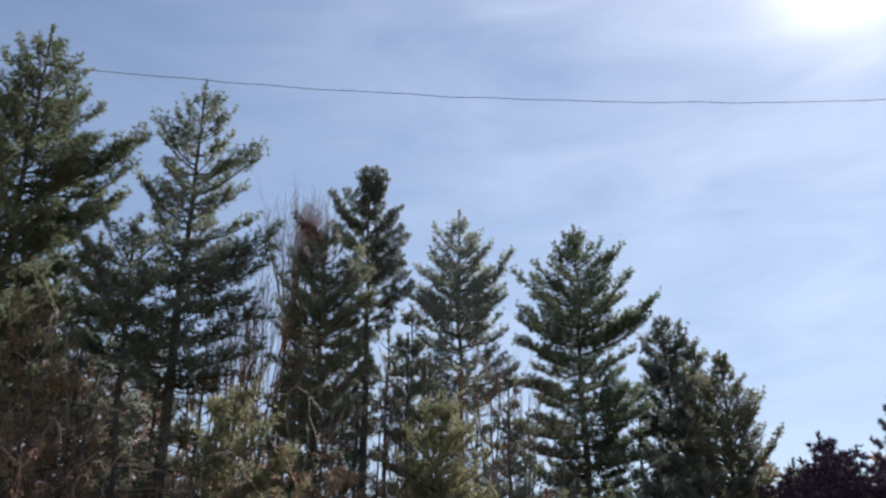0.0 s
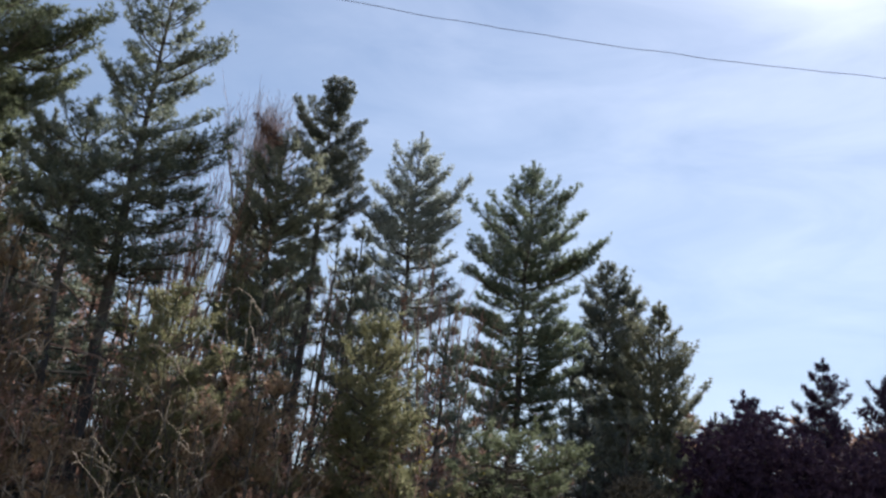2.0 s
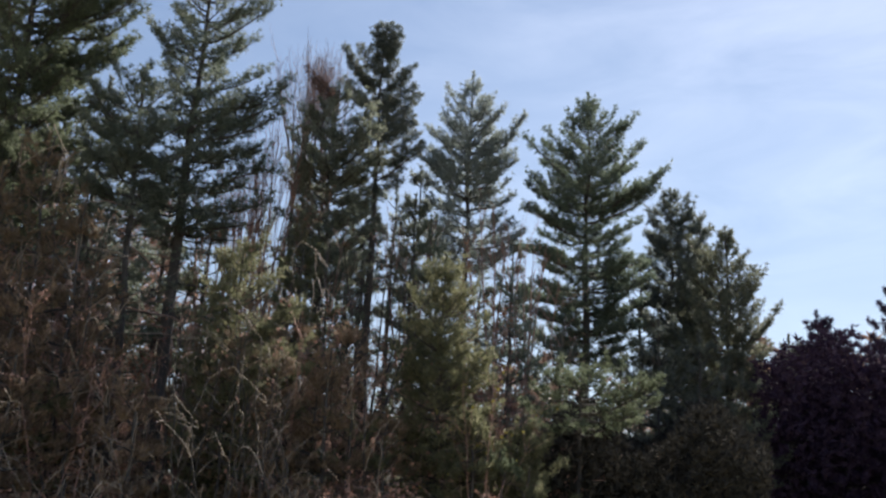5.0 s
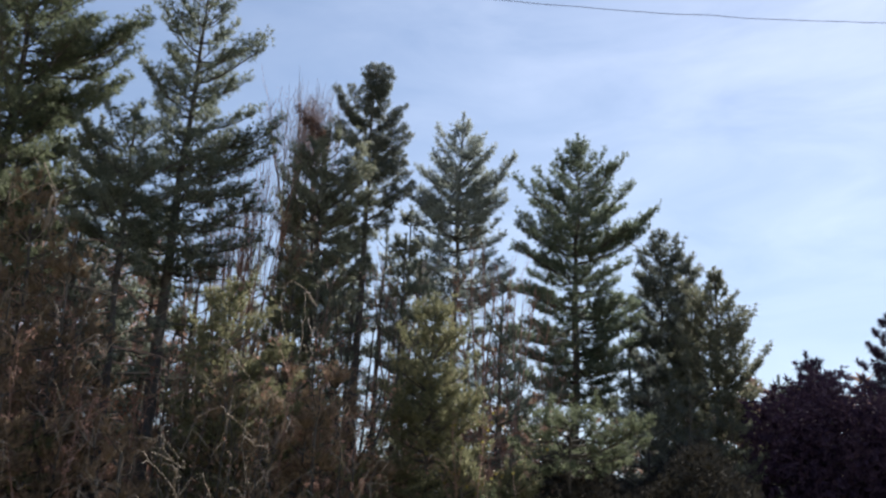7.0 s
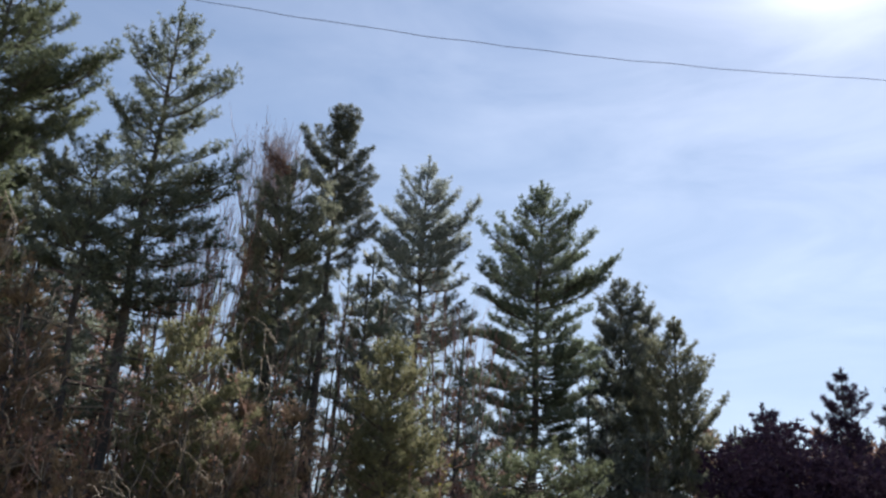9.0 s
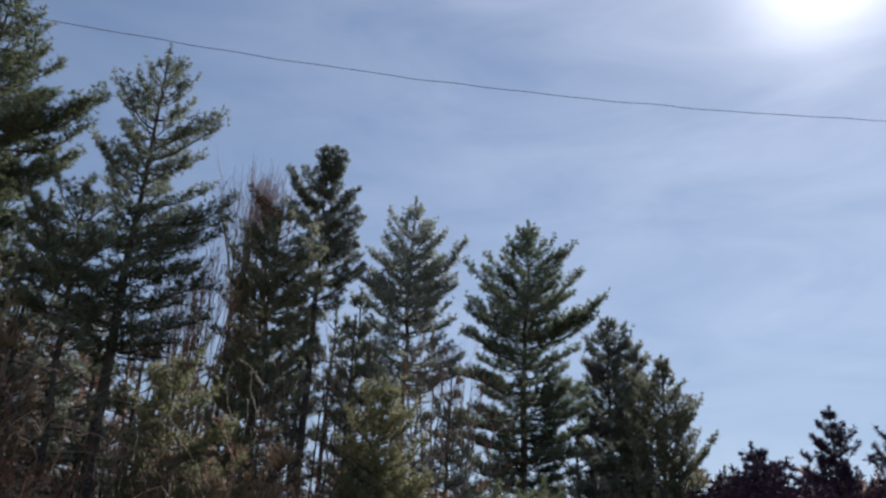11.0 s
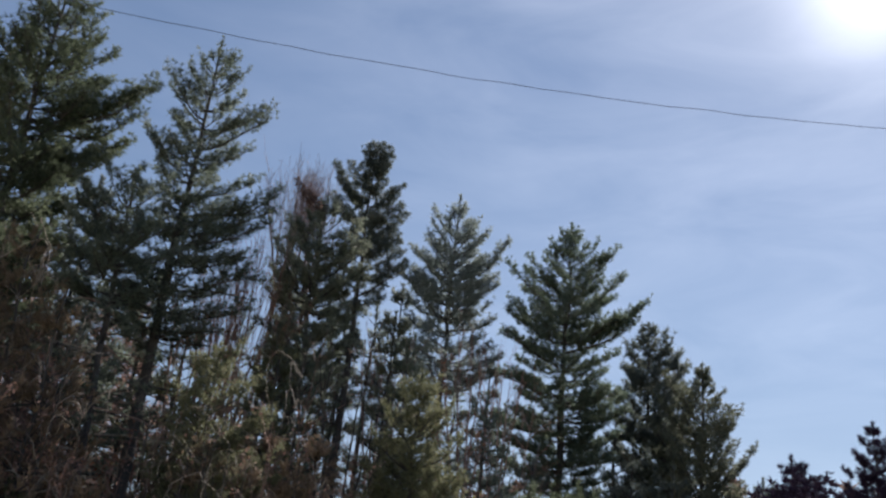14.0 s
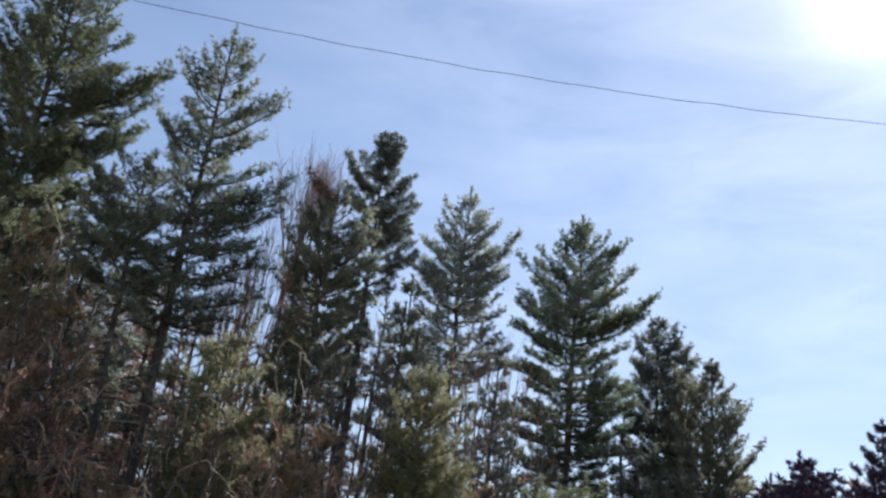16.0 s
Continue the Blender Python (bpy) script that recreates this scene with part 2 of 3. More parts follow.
# ---- pines ----
def bough(base, way, reach, rise, parent, needles, tuft, thick, full, plump=0.0, pool=None):
    """One limb with its side shoots and needle tufts. plump: 0 for flat open sprays, over 0.5 for a dense rounded plume that turns up at its end."""
    way = unit(np.array([way[0], way[1], 0.0]))
    across = np.array([-way[1], way[0], 0.0])
    bend = rng.normal(0, 0.06) * reach
    wave = rng.normal(0, 0.03) * reach
    u = np.linspace(0, 1, 7)[:, None]
    curl = rng.uniform(1.7, 2.4) if plump > 0.5 else rng.uniform(1.15, 1.5) if rise > 0.3 * reach else rng.uniform(1.6, 2.3)

    def at(u):
        return (base + way * reach * u + UP * (rise * u ** curl - 0.05 * reach * np.sin(np.pi * u) + wave * np.sin(u * 7))
                + across * bend * np.sin(u * 2.6))

    limb = Tubes() if pool is None else pool[0]
    limb.add(at(u), thick, 0.006, 5 if pool is None else 4)
    if plump > 0.5:
        # a plume: short shoots all round the limb, thickest past its middle
        count = max(30, int(np.hypot(reach, rise) / 0.0075 * full))
        us = 0.22 + 0.78 * rng.random(count) ** 0.8
        root = at(us[:, None])
        ahead = unit(at(us[:, None] + 0.03) - root)
        off = unit(np.cross(ahead, unit(rng.normal(size=root.shape))))
        wide = (0.05 + 0.095 * plump * np.sin(np.pi * np.clip((us - 0.2) / 0.95, 0, 1)) ** 0.6) * rng.random(count) ** 0.4
        c = root + off * wide[:, None]
        ways = unit(ahead * 0.5 + off * 0.7 + UP * 0.4)
    else:
        count = max(7, int(reach / 0.072 * full))
        us = np.sort(0.18 + 0.82 * rng.random(count) ** 0.75)
        side = np.where(np.arange(count) % 2, 1.0, -1.0)
        root = at(us[:, None])
        ahead = unit(at(us[:, None] + 0.03) - root)
        turn = np.radians(rng.uniform(25, 68, count))[:, None]
        top = 0.5 + 0.5 * min(1.0, max(rise, 0.0) / reach)
        shoot = unit(ahead * np.cos(turn) + across * (side[:, None] * np.sin(turn)) + UP * rng.uniform(-0.12, top, (count, 1)))
        size = (0.15 + 0.36 * reach * (1 - us) ** 0.7 * np.minimum(1, us * 2.4)) * rng.uniform(0.5, 1.2, count)
        size = np.minimum(size, 1.1)
        centres, ways = [], []
        for i in range(count):
            s = np.linspace(0, 1, 3 if size[i] > 0.45 else 2)[:, None]
            lift = UP * 0.2 * size[i]
            if size[i] > 0.28 if pool is None else i % 12 == 0:
                limb.add(root[i] + shoot[i] * size[i] * s + lift * s ** 2, 0.009, 0.003, 3)
            m = max(1, int(size[i] / (0.105 / full)))
            q = np.linspace(0.35 if m > 1 else 1.0, 1.0, m)[:, None]
            centres.append(root[i] + shoot[i] * size[i] * q + lift * q ** 2)
            ways.append(np.repeat(unit(shoot[i] + UP * 0.7)[None], m, 0))
        tips = at(np.linspace(0.72, 1.0, 6)[:, None])
        centres.append(tips)
        ways.append(np.repeat(unit(way + UP * 1.2)[None], 6, 0))
        c = np.concatenate(centres)
        c = c + rng.normal(0, 0.035, c.shape)
        ways = np.concatenate(ways)
    if pool is not None:
        pool[1].append(c)
        pool[2].append(ways)
        return None
    ob = part("limb", limb.mesh("limb", BARK), parent)
    v, f = blades(c, ways, 12 if plump < 0.5 else 9, tuft * 1.05, 0.0195 * tuft / 0.14, 0.95, 0.15, 0.75)
    part("needles", mesh_of("needles", v, f, needles), ob)
    return ob


def pine(x, y, top, crown, tips, label, needles=None, tuft=0.14, full=1.0, rings=0.55, girth=0.2, stubs=10, name="pine_tree", lean=0.0,
         fill=0.9, dead_top=False, base_rise=0.4, skirt=0, plump=0.0, joined=False, seed=0, whorl=6):
    """A pine. tips: (sideways, height) of the limbs that stand out against the sky; other limbs fill the crown in whorls between them."""
    global rng
    rng = np.random.default_rng(int(abs(x) * 1000 + y * 7919) + seed)
    needles = needles or NEEDLE
    pool = (Tubes(), [], []) if joined else None
    tree = thing(name, x, y, label, "tree", "pines along the edge of the wood" if name == "pine_tree" else "young pines in the undergrowth")
    away = unit(np.array([x, y, 0.0]))
    right = np.array([away[1], -away[0], 0.0])
    height = top - 0.05
    wob = rng.normal(0, 0.05, (14, 3)) * np.linspace(0, 1, 14)[:, None] * [1, 1, 0]
    wob[0], wob[-1] = 0, 0
    zz = np.linspace(-0.1, height, 14)
    stem = zz[:, None] * UP + wob + right * (lean * (np.linspace(0, 1, 14) ** 1.5))[:, None]
    trunk = Tubes()
    trunk.add(np.vstack([[0, 0, -0.15], stem]), girth * 1.25, 0.018, 9, 0.92)
    part("trunk", trunk.mesh("trunk", BARK), tree)

    def axis(z):
        return np.array([np.interp(z, zz, stem[:, i]) for i in range(3)])

    # reach of the crown on either side, by height
    lefts = sorted([(z, -d) for d, z in tips if d < 0] + [(top, 0.1)])
    rights = sorted([(z, d) for d, z in tips if d >= 0] + [(top, 0.1)])

    def reach(z, toward):
        a = np.interp(z, [q[0] for q in lefts], [q[1] for q in lefts])
        b = np.interp(z, [q[0] for q in rights], [q[1] for q in rights])
        return a + (b - a) * (0.5 + 0.5 * toward)

    def girth_at(z):
        return girth * (1 - (z / height) ** 0.92) + 0.02

    def slope(z):
        return np.interp((z - crown) / (top - crown), [0, 0.35, 0.7, 1], [0.12, base_rise, base_rise + 0.25, 1.3])

    for d, z in tips:
        d = d - float(axis(z) @ right)
        ln = max(abs(d) + 0.03, 0.15)
        rise = min(slope(z) * ln + 0.08, z - 1)
        bough(axis(z - rise + 0.07), right * np.sign(d) + away * rng.uniform(-0.3, 0.3), ln, rise - 0.05, tree, needles, tuft, 0.012 + 0.016 * ln, full, plump, pool)
    z = crown
    while z < top - 0.5:
        start = rng.uniform(0, 6.28)
        for k in range(whorl if z < top - 2 else min(whorl, 4)):
            a = start + k * 6.3 / whorl + rng.normal(0, 0.25)
            toward = math.cos(a)
            up = slope(z) * rng.uniform(0.55, 1.3)
            ln = 0.3
            for _ in range(6):
                ln = 0.5 * ln + 0.5 * reach(min(z + up * ln, top), toward)
            ln = max(0.2, (ln - 0.06) * rng.uniform(0.45, 1.02) * (fill if abs(toward) > 0.5 else 0.95))
            bough(axis(z), right * toward + away * math.sin(a), ln, up * ln, tree, needles, tuft, 0.01 + 0.014 * ln, full, plump, pool)
        z += rings * (rng.uniform(0.8, 1.2) if joined else rng.uniform(0.4, 0.95))
    # thin shaded limbs on the lower trunk
    z = skirt
    while skirt and z < crown:
        start = rng.uniform(0, 6.28)
        for k in range(3):
            a = start + k * 2.1 + rng.normal(0, 0.3)
            ln = rng.uniform(0.7, 1.0) * reach(crown + 0.5, math.cos(a)) * 0.85
            bough(axis(z), right * math.cos(a) + away * math.sin(a), ln, rng.uniform(-0.12, 0.12) * ln, tree, needles, tuft, 0.02, full * 0.6, 0.0, pool)
        z += rng.uniform(0.5, 0.9)
    if joined:
        tagged(part("branchwork", pool[0].mesh("branchwork", BARK), tree), kind="stuff")
        v, f = blades(np.concatenate(pool[1]), np.concatenate(pool[2]), 7, tuft * 1.3, 0.029 * tuft / 0.14, 0.8, 0.1, 1.0)
        tagged(part("crown", mesh_of("crown", v, f, needles), tree), kind="stuff")
    # leader
    lead = axis(height - 0.6) + np.outer(np.linspace(0, 0.56, 7), UP)
    v, f = blades(np.repeat(lead, 2, 0) + rng.normal(0, 0.03, (14, 3)), np.repeat(UP[None], 14, 0), 14, tuft, 0.022 * tuft / 0.14, 0.8, 0.3)
    part("needles", mesh_of("needles", v, f, NEEDLE_DEAD if dead_top else needles), tree)
    # bare dead limbs below the crown
    for i in range(stubs):
        z = rng.uniform(max(2.0, crown * 0.35), crown + 0.5)
        a = rng.uniform(0, 6.28)
        ln = rng.uniform(0.5, 2.1)
        s = np.linspace(0, 1, 6)[:, None]
        w = right * math.cos(a) + away * math.sin(a)
        t = Tubes()
        main = axis(z) + w * ln * s + UP * (rng.uniform(-0.15, 0.25) * ln * s - 0.1 * ln * s ** 2) + rng.normal(0, 0.02, (6, 3)) * s
        t.add(main, 0.026, 0.008, 4)
        for j in range(int(ln * 5)):
            q = main[rng.integers(2, 6)]
            dway = unit(w + rng.normal(0, 0.6, 3))
            t.add([q, q + dway * 0.2, q + dway * 0.42 + UP * 0.05], 0.009, 0.004, 3)
        part("dead_limb", t.mesh("dead_limb", (BARK, TWIG, VINE)[i % 3]), tree)
    return tree


pine(-10.86, 23.07, 19.0, 7.6, [(0.38, 18.5), (-0.79, 18.27), (0.86, 18.06), (1.17, 17.83), (-1.05, 17.68), (1.72, 16.7), (-1.9, 16.9),
     (2.95, 16.27), (2.88, 16.0), (2.91, 15.62), (2.7, 15.08), (2.67, 14.34), (2.51, 14.0), (2.34, 13.5), (-2.6, 15.5), (-2.7, 14.0),
     (1.74, 13.18), (2.07, 12.28), (-2.8, 12.5), (2.3, 11.2), (-2.5, 11.0), (2.2, 9.8), (-2.2, 9.2), (1.9, 8.6)],
     "tall white pine with a full green crown", NEEDLE_LOW, skirt=5.0, tuft=0.15, girth=0.22, full=1.15, rings=0.62, whorl=6, seed=3, stubs=22)
tall_pine = pine(-6.75, 24.46, 18.05, 8.8, [(0.57, 17.53), (-0.46, 17.27), (0.9, 17.07), (-0.72, 16.9), (-1.31, 16.61), (0.92, 16.45), (1.8, 16.24), (-1.09, 16.1),
     (1.83, 15.76), (-0.91, 15.31), (-1.58, 14.87), (1.45, 14.84), (-1.27, 14.25), (0.71, 14.02), (1.87, 13.9), (2.51, 13.5), (2.44, 12.94),
     (-0.99, 12.93), (2.36, 12.38), (-1.2, 12.0), (2.1, 11.74), (2.3, 10.97), (1.5, 10.5), (-1.4, 10.9), (2.2, 10.1), (-1.5, 9.8), (1.6, 9.2)],
     "tall white pine with an open crown and long upturned limbs", skirt=6.2, tuft=0.14, girth=0.21, rings=0.66, fill=0.95, stubs=26, full=1.15)
for z, ln, sag in ((10.35, 2.1, 0.02), (8.9, 1.4, -0.05), (9.5, 1.1, 0.1), (7.6, 1.2, -0.02)):
    bare = Tubes()
    u = np.linspace(0, 1, 8)[:, None]
    line = np.array([0.08, 0.0, z]) + np.array([0.96, 0.26, 0.0]) * ln * u + UP * sag * np.sin(u * 3) + rng.normal(0, 0.012, (8, 3)) * u
    bare.add(line, 0.032, 0.01, 5)
    for q in (3, 4, 5, 6, 7):
        for turn in (-0.5, 0.4):
            bare.add([line[q], line[q] + [0.22, turn * 0.4, 0.1 * turn], line[q] + [0.4, turn * 0.7, 0.16 * turn + 0.04]], 0.009, 0.004, 3)
    part("dead_limb", bare.mesh("dead_limb", BARK), tall_pine, "long bare dead limb")
pine(-7.05, 22.42, 12.55, 8.6, [(-0.44, 12.5), (-1.28, 12.4), (0.3, 12.3), (-1.7, 11.82), (0.9, 11.4), (-1.8, 11.08), (-1.7, 10.4), (1.0, 10.6), (1.0, 9.6), (-1.8, 9.4)],
     "slim dark pine standing close to a taller one", NEEDLE, skirt=5.0, lean=-0.5, girth=0.13, rings=0.38, stubs=22, full=1.15)
dark_pine = pine(-2.16, 29.42, 18.0, 11.0, [(-0.08, 17.98), (0.2, 17.95), (0.44, 17.88), (-0.3, 17.85), (0.1, 17.4), (-0.25, 17.35), (0.4, 17.3), (0.3, 16.95), (-0.4, 17.7), (0.5, 17.65), (0.05, 17.65), (-0.06, 17.3), (0.12, 16.95), (0.35, 16.7), (-0.3, 16.65), (-0.44, 17.1), (-0.8, 17.0), (-1.27, 17.07),
     (-1.05, 16.75), (-0.75, 16.3), (-1.3, 15.95), (-1.05, 15.7), (-0.6, 15.85), (0.94, 16.55), (0.7, 16.3), (1.03, 15.92), (1.2, 15.66), (0.6, 15.6), (0.45, 15.3), (-0.25, 15.25), (0.3, 15.0),
     (0.73, 14.95), (0.97, 14.85), (1.06, 14.6), (0.7, 14.35), (1.2, 14.1), (1.4, 13.88), (0.95, 13.5), (0.85, 13.06), (-0.5, 14.5), (-0.7, 14.0), (-0.8, 13.6), (0.8, 12.5), (-0.8, 12.4)]
     + [(0.2 * (-1) ** (k // 2), 17.2 - 0.21 * k) for k in range(17)],
     "dark pine with dense plump limbs and a narrow waist", NEEDLE_DARK, skirt=7.5, tuft=0.13, full=1.0, plump=1.0, rings=1.5, fill=0.2, base_rise=0.55, girth=0.19, whorl=5)
bare = Tubes()
bare.add([(0.05, 0, 12.45), (0.45, -0.3, 12.6), (0.9, -0.5, 12.95), (1.35, -0.6, 13.3)], 0.035, 0.012, 6)
bare.add([(0.9, -0.5, 12.95), (1.15, -0.7, 12.95), (1.4, -0.8, 13.05)], 0.014, 0.006, 4)
part("dead_limb", bare.mesh("dead_limb", BARK), dark_pine, "bare broken limb")
rusty_pine = pine(-3.3, 27.3, 14.75, 8.4, [(0.25, 14.5), (-0.5, 14.1), (0.75, 14.35), (1.05, 14.0), (1.3, 13.55), (-1.15, 13.85), (-0.8, 13.6), (-1.35, 13.1), (1.4, 13.1), (-1.2, 12.65), (1.55, 12.6),
     (-1.3, 12.2), (1.6, 12.1), (-1.4, 11.6), (1.4, 11.27), (-1.5, 10.4), (1.4, 10.2), (-1.4, 9.2), (1.3, 9.0)],
     "broad pine with a ragged rounded crown and a rusty dead limb", NEEDLE_SOFT, skirt=5.5, full=1.25, rings=0.42, fill=1.05, girth=0.15, stubs=24)
for k in range(3):
    spike = bough(np.array([0.15, -0.9 - 0.06 * k, 13.85 + 0.06 * k]), (-1.0, 0.1 * k - 0.1, 0), 1.05 - 0.18 * k, 0.85 - 0.24 * k, rusty_pine, NEEDLE_DEAD, 0.1, 0.02, 0.5, 0.9)
    spike["label"] = "dead limb with rusty brown needles"
pine(0.78, 30.79, 17.1, 10.2, [(0.18, 16.67), (-0.87, 16.37), (0.69, 16.07), (-0.88, 15.79), (1.07, 15.76), (1.81, 15.46), (-0.98, 15.3), (-1.44, 14.94),
     (1.59, 14.4), (-1.35, 14.23), (1.63, 13.99), (-1.66, 13.85), (-1.47, 13.16), (1.25, 13.06), (1.52, 12.74), (-1.41, 12.39), (-1.56, 11.39), (1.86, 11.26), (1.47, 10.64)],
     "pine with an airy bluish-green crown", NEEDLE_BLUE, skirt=7.5, tuft=0.15, rings=0.55, fill=1.0, girth=0.17, full=1.2)
pine(4.99, 32.82, 17.5, 7.6, [(-0.34, 17.12), (0.32, 17.0), (0.92, 16.71), (-0.75, 16.6), (1.57, 16.51), (-1.58, 15.92), (-2.19, 15.57), (1.22, 15.34),
     (1.99, 15.3), (2.99, 14.66), (-1.98, 14.29), (-2.07, 13.8), (2.46, 13.57), (-1.91, 13.05), (-2.27, 12.91), (1.81, 12.63), (1.42, 11.94),
     (2.2, 11.2), (-2.2, 11.6), (2.2, 10.59), (-2.29, 10.19), (2.0, 9.87), (-2.12, 9.42), (1.9, 9.0), (-1.85, 8.68), (1.6, 8.2), (-1.34, 8.17)],
     "shapely dark-green pine with tiers of long limbs", NEEDLE_GREEN, tuft=0.15, rings=0.58, fill=0.95, girth=0.21, full=1.25, whorl=6, plump=0.2, base_rise=0.25)
pine(9.57, 39.87, 16.6, 6.0, [(0.74, 16.37), (-0.33, 16.22), (1.04, 15.97), (-0.9, 15.55), (1.42, 15.22), (-1.02, 14.66), (1.54, 13.85), (-1.2, 13.42),
     (1.79, 12.67), (-1.1, 12.22), (-1.2, 11.04), (-1.3, 9.5), (1.6, 9.5)],
     "dark conical pine behind a broader one", NEEDLE_DARK, tuft=0.2, rings=0.5, full=1.1, girth=0.2, fill=1.1)
pine(10.86, 36.42, 13.95, 4.5, [(-0.48, 13.95), (-0.07, 13.38), (-1.48, 13.36), (0.27, 13.24), (0.79, 12.83), (-1.85, 12.73), (1.06, 12.18), (1.52, 12.12),
     (-2.06, 11.53), (2.02, 10.79), (-2.22, 10.39), (-2.91, 10.19), (1.58, 10.09), (1.6, 9.2), (1.7, 8.3), (-2.45, 8.44), (-2.4, 7.0), (1.8, 7.0)],
     "broad bushy pine leaning over the dark hedge", NEEDLE_OLIVE, tuft=0.16, rings=0.46, full=1.05, girth=0.2, base_rise=0.7, fill=1.0)
pine(21.6, 45.09, 14.9, 5.0, [(-0.59, 14.08), (0.54, 14.04), (0.89, 13.62), (-0.99, 13.53), (1.1, 12.93), (-1.41, 12.7), (-1.3, 11.87), (-1.7, 10.5), (1.6, 10.8), (-1.8, 9.0), (1.9, 9.0)],
     "small spire-shaped conifer, dark plum against the light", LENS_PURPLE, tuft=0.22, rings=0.6, full=0.85, girth=0.16)
pine(22.8, 41.1, 13.5, 4.0, [(-0.9, 13.01), (-1.2, 12.25), (-1.5, 11.74), (0.8, 12.8), (1.3, 11.5), (-1.9, 10), (1.9, 10)],
     "bushy conifer, dark plum against the light", LENS_PURPLE, tuft=0.22, rings=0.6, full=0.85, girth=0.16)
pine(16.38, 41.91, 12.1, 3.5, [(0.56, 11.6), (-0.39, 11.48), (1.38, 11.23), (0.89, 11.1), (-0.77, 10.59), (-1.2, 9.5), (1.6, 9.8), (-1.6, 8), (2.0, 8)],
     "rounded conifer, dark plum against the light", LENS_PURPLE, tuft=0.22, rings=0.6, full=0.85, girth=0.15)
pine(14.9, 41.4, 10.9, 3.5, [(0.4, 10.51), (-0.26, 10.38), (-0.5, 9.64), (0.8, 9.6), (-1.2, 8.5), (1.2, 8.5)],
     "thin ragged conifer beside a broad pine", NEEDLE_DARK, tuft=0.17, rings=0.7, full=0.7, girth=0.12)
pine(0.11, 21.0, 7.8, 2.0, [(0.34, 7.49), (-0.39, 7.4), (0.7, 7.04), (-0.69, 6.85), (0.94, 6.33), (-0.9, 6.21), (-0.99, 5.59), (1.11, 5.51), (1.07, 5.07),
     (-1.0, 4.82), (1.34, 4.49), (-1.0, 4.13), (1.3, 3.2), (-1.1, 3.2)],
     "young yellowish-green pine in front of the tall trees", NEEDLE_YOUNG, tuft=0.13, rings=0.31, full=1.2, fill=1.0, girth=0.07, stubs=0, name="young_pine")
pine(-4.02, 19.6, 7.45, 2.5, [(0.36, 7.42), (-0.52, 7.12), (0.82, 6.89), (-0.7, 6.36), (1.18, 6.23), (-0.75, 5.66), (1.46, 5.34), (1.5, 4.8), (-1.0, 4.89), (1.5, 4), (-1.1, 3.8)],
     "young olive-green pine tangled in bare brush", NEEDLE_YOUNG, tuft=0.13, rings=0.32, full=1.2, fill=1.0, girth=0.07, stubs=0, name="young_pine")
pine(3.5, 23.68, 6.2, 4.3, [(-0.52, 6.05), (0.57, 6.05), (1.0, 5.9), (-0.91, 5.75), (1.4, 5.6), (1.9, 5.5), (-1.2, 5.4), (1.8, 5.1), (-1.4, 4.9), (1.5, 4.7), (-1.2, 4.5)],
     "low spreading green pine below a taller one", NEEDLE_LOW, tuft=0.13, rings=0.5, full=1.1, base_rise=0.2, girth=0.08, stubs=0, name="young_pine")
pine(1.92, 21.92, 4.4, 1.2, [(0.37, 4.24), (-0.74, 4.11), (0.75, 3.96), (-0.95, 3.61), (0.9, 3.37), (-1.1, 2.6), (1.2, 2.6)],
     "low yellowish-green pine among dry leaves", NEEDLE_YOUNG, tuft=0.13, rings=0.28, full=1.4, girth=0.06, stubs=0, name="young_pine")


def back_pine(az, dist, top, wide, crown, mat, label):
    """A pine of the second row, half hidden, with a narrow uneven crown."""
    tips, z = [], top - 0.4
    while z > crown:
        out = wide * min(1.0, ((top - z) / (top - crown)) ** 0.7 + 0.1)
        tips += [(-out * rng.uniform(0.7, 1.1), z), (out * rng.uniform(0.7, 1.1), z - 0.3)]
        z -= rng.uniform(0.8, 1.3)
    pine(dist * math.sin(radians(az)), dist * math.cos(radians(az)), top, crown, tips, label, mat, tuft=0.18, full=0.85, rings=0.8, girth=0.15, stubs=8, joined=True)


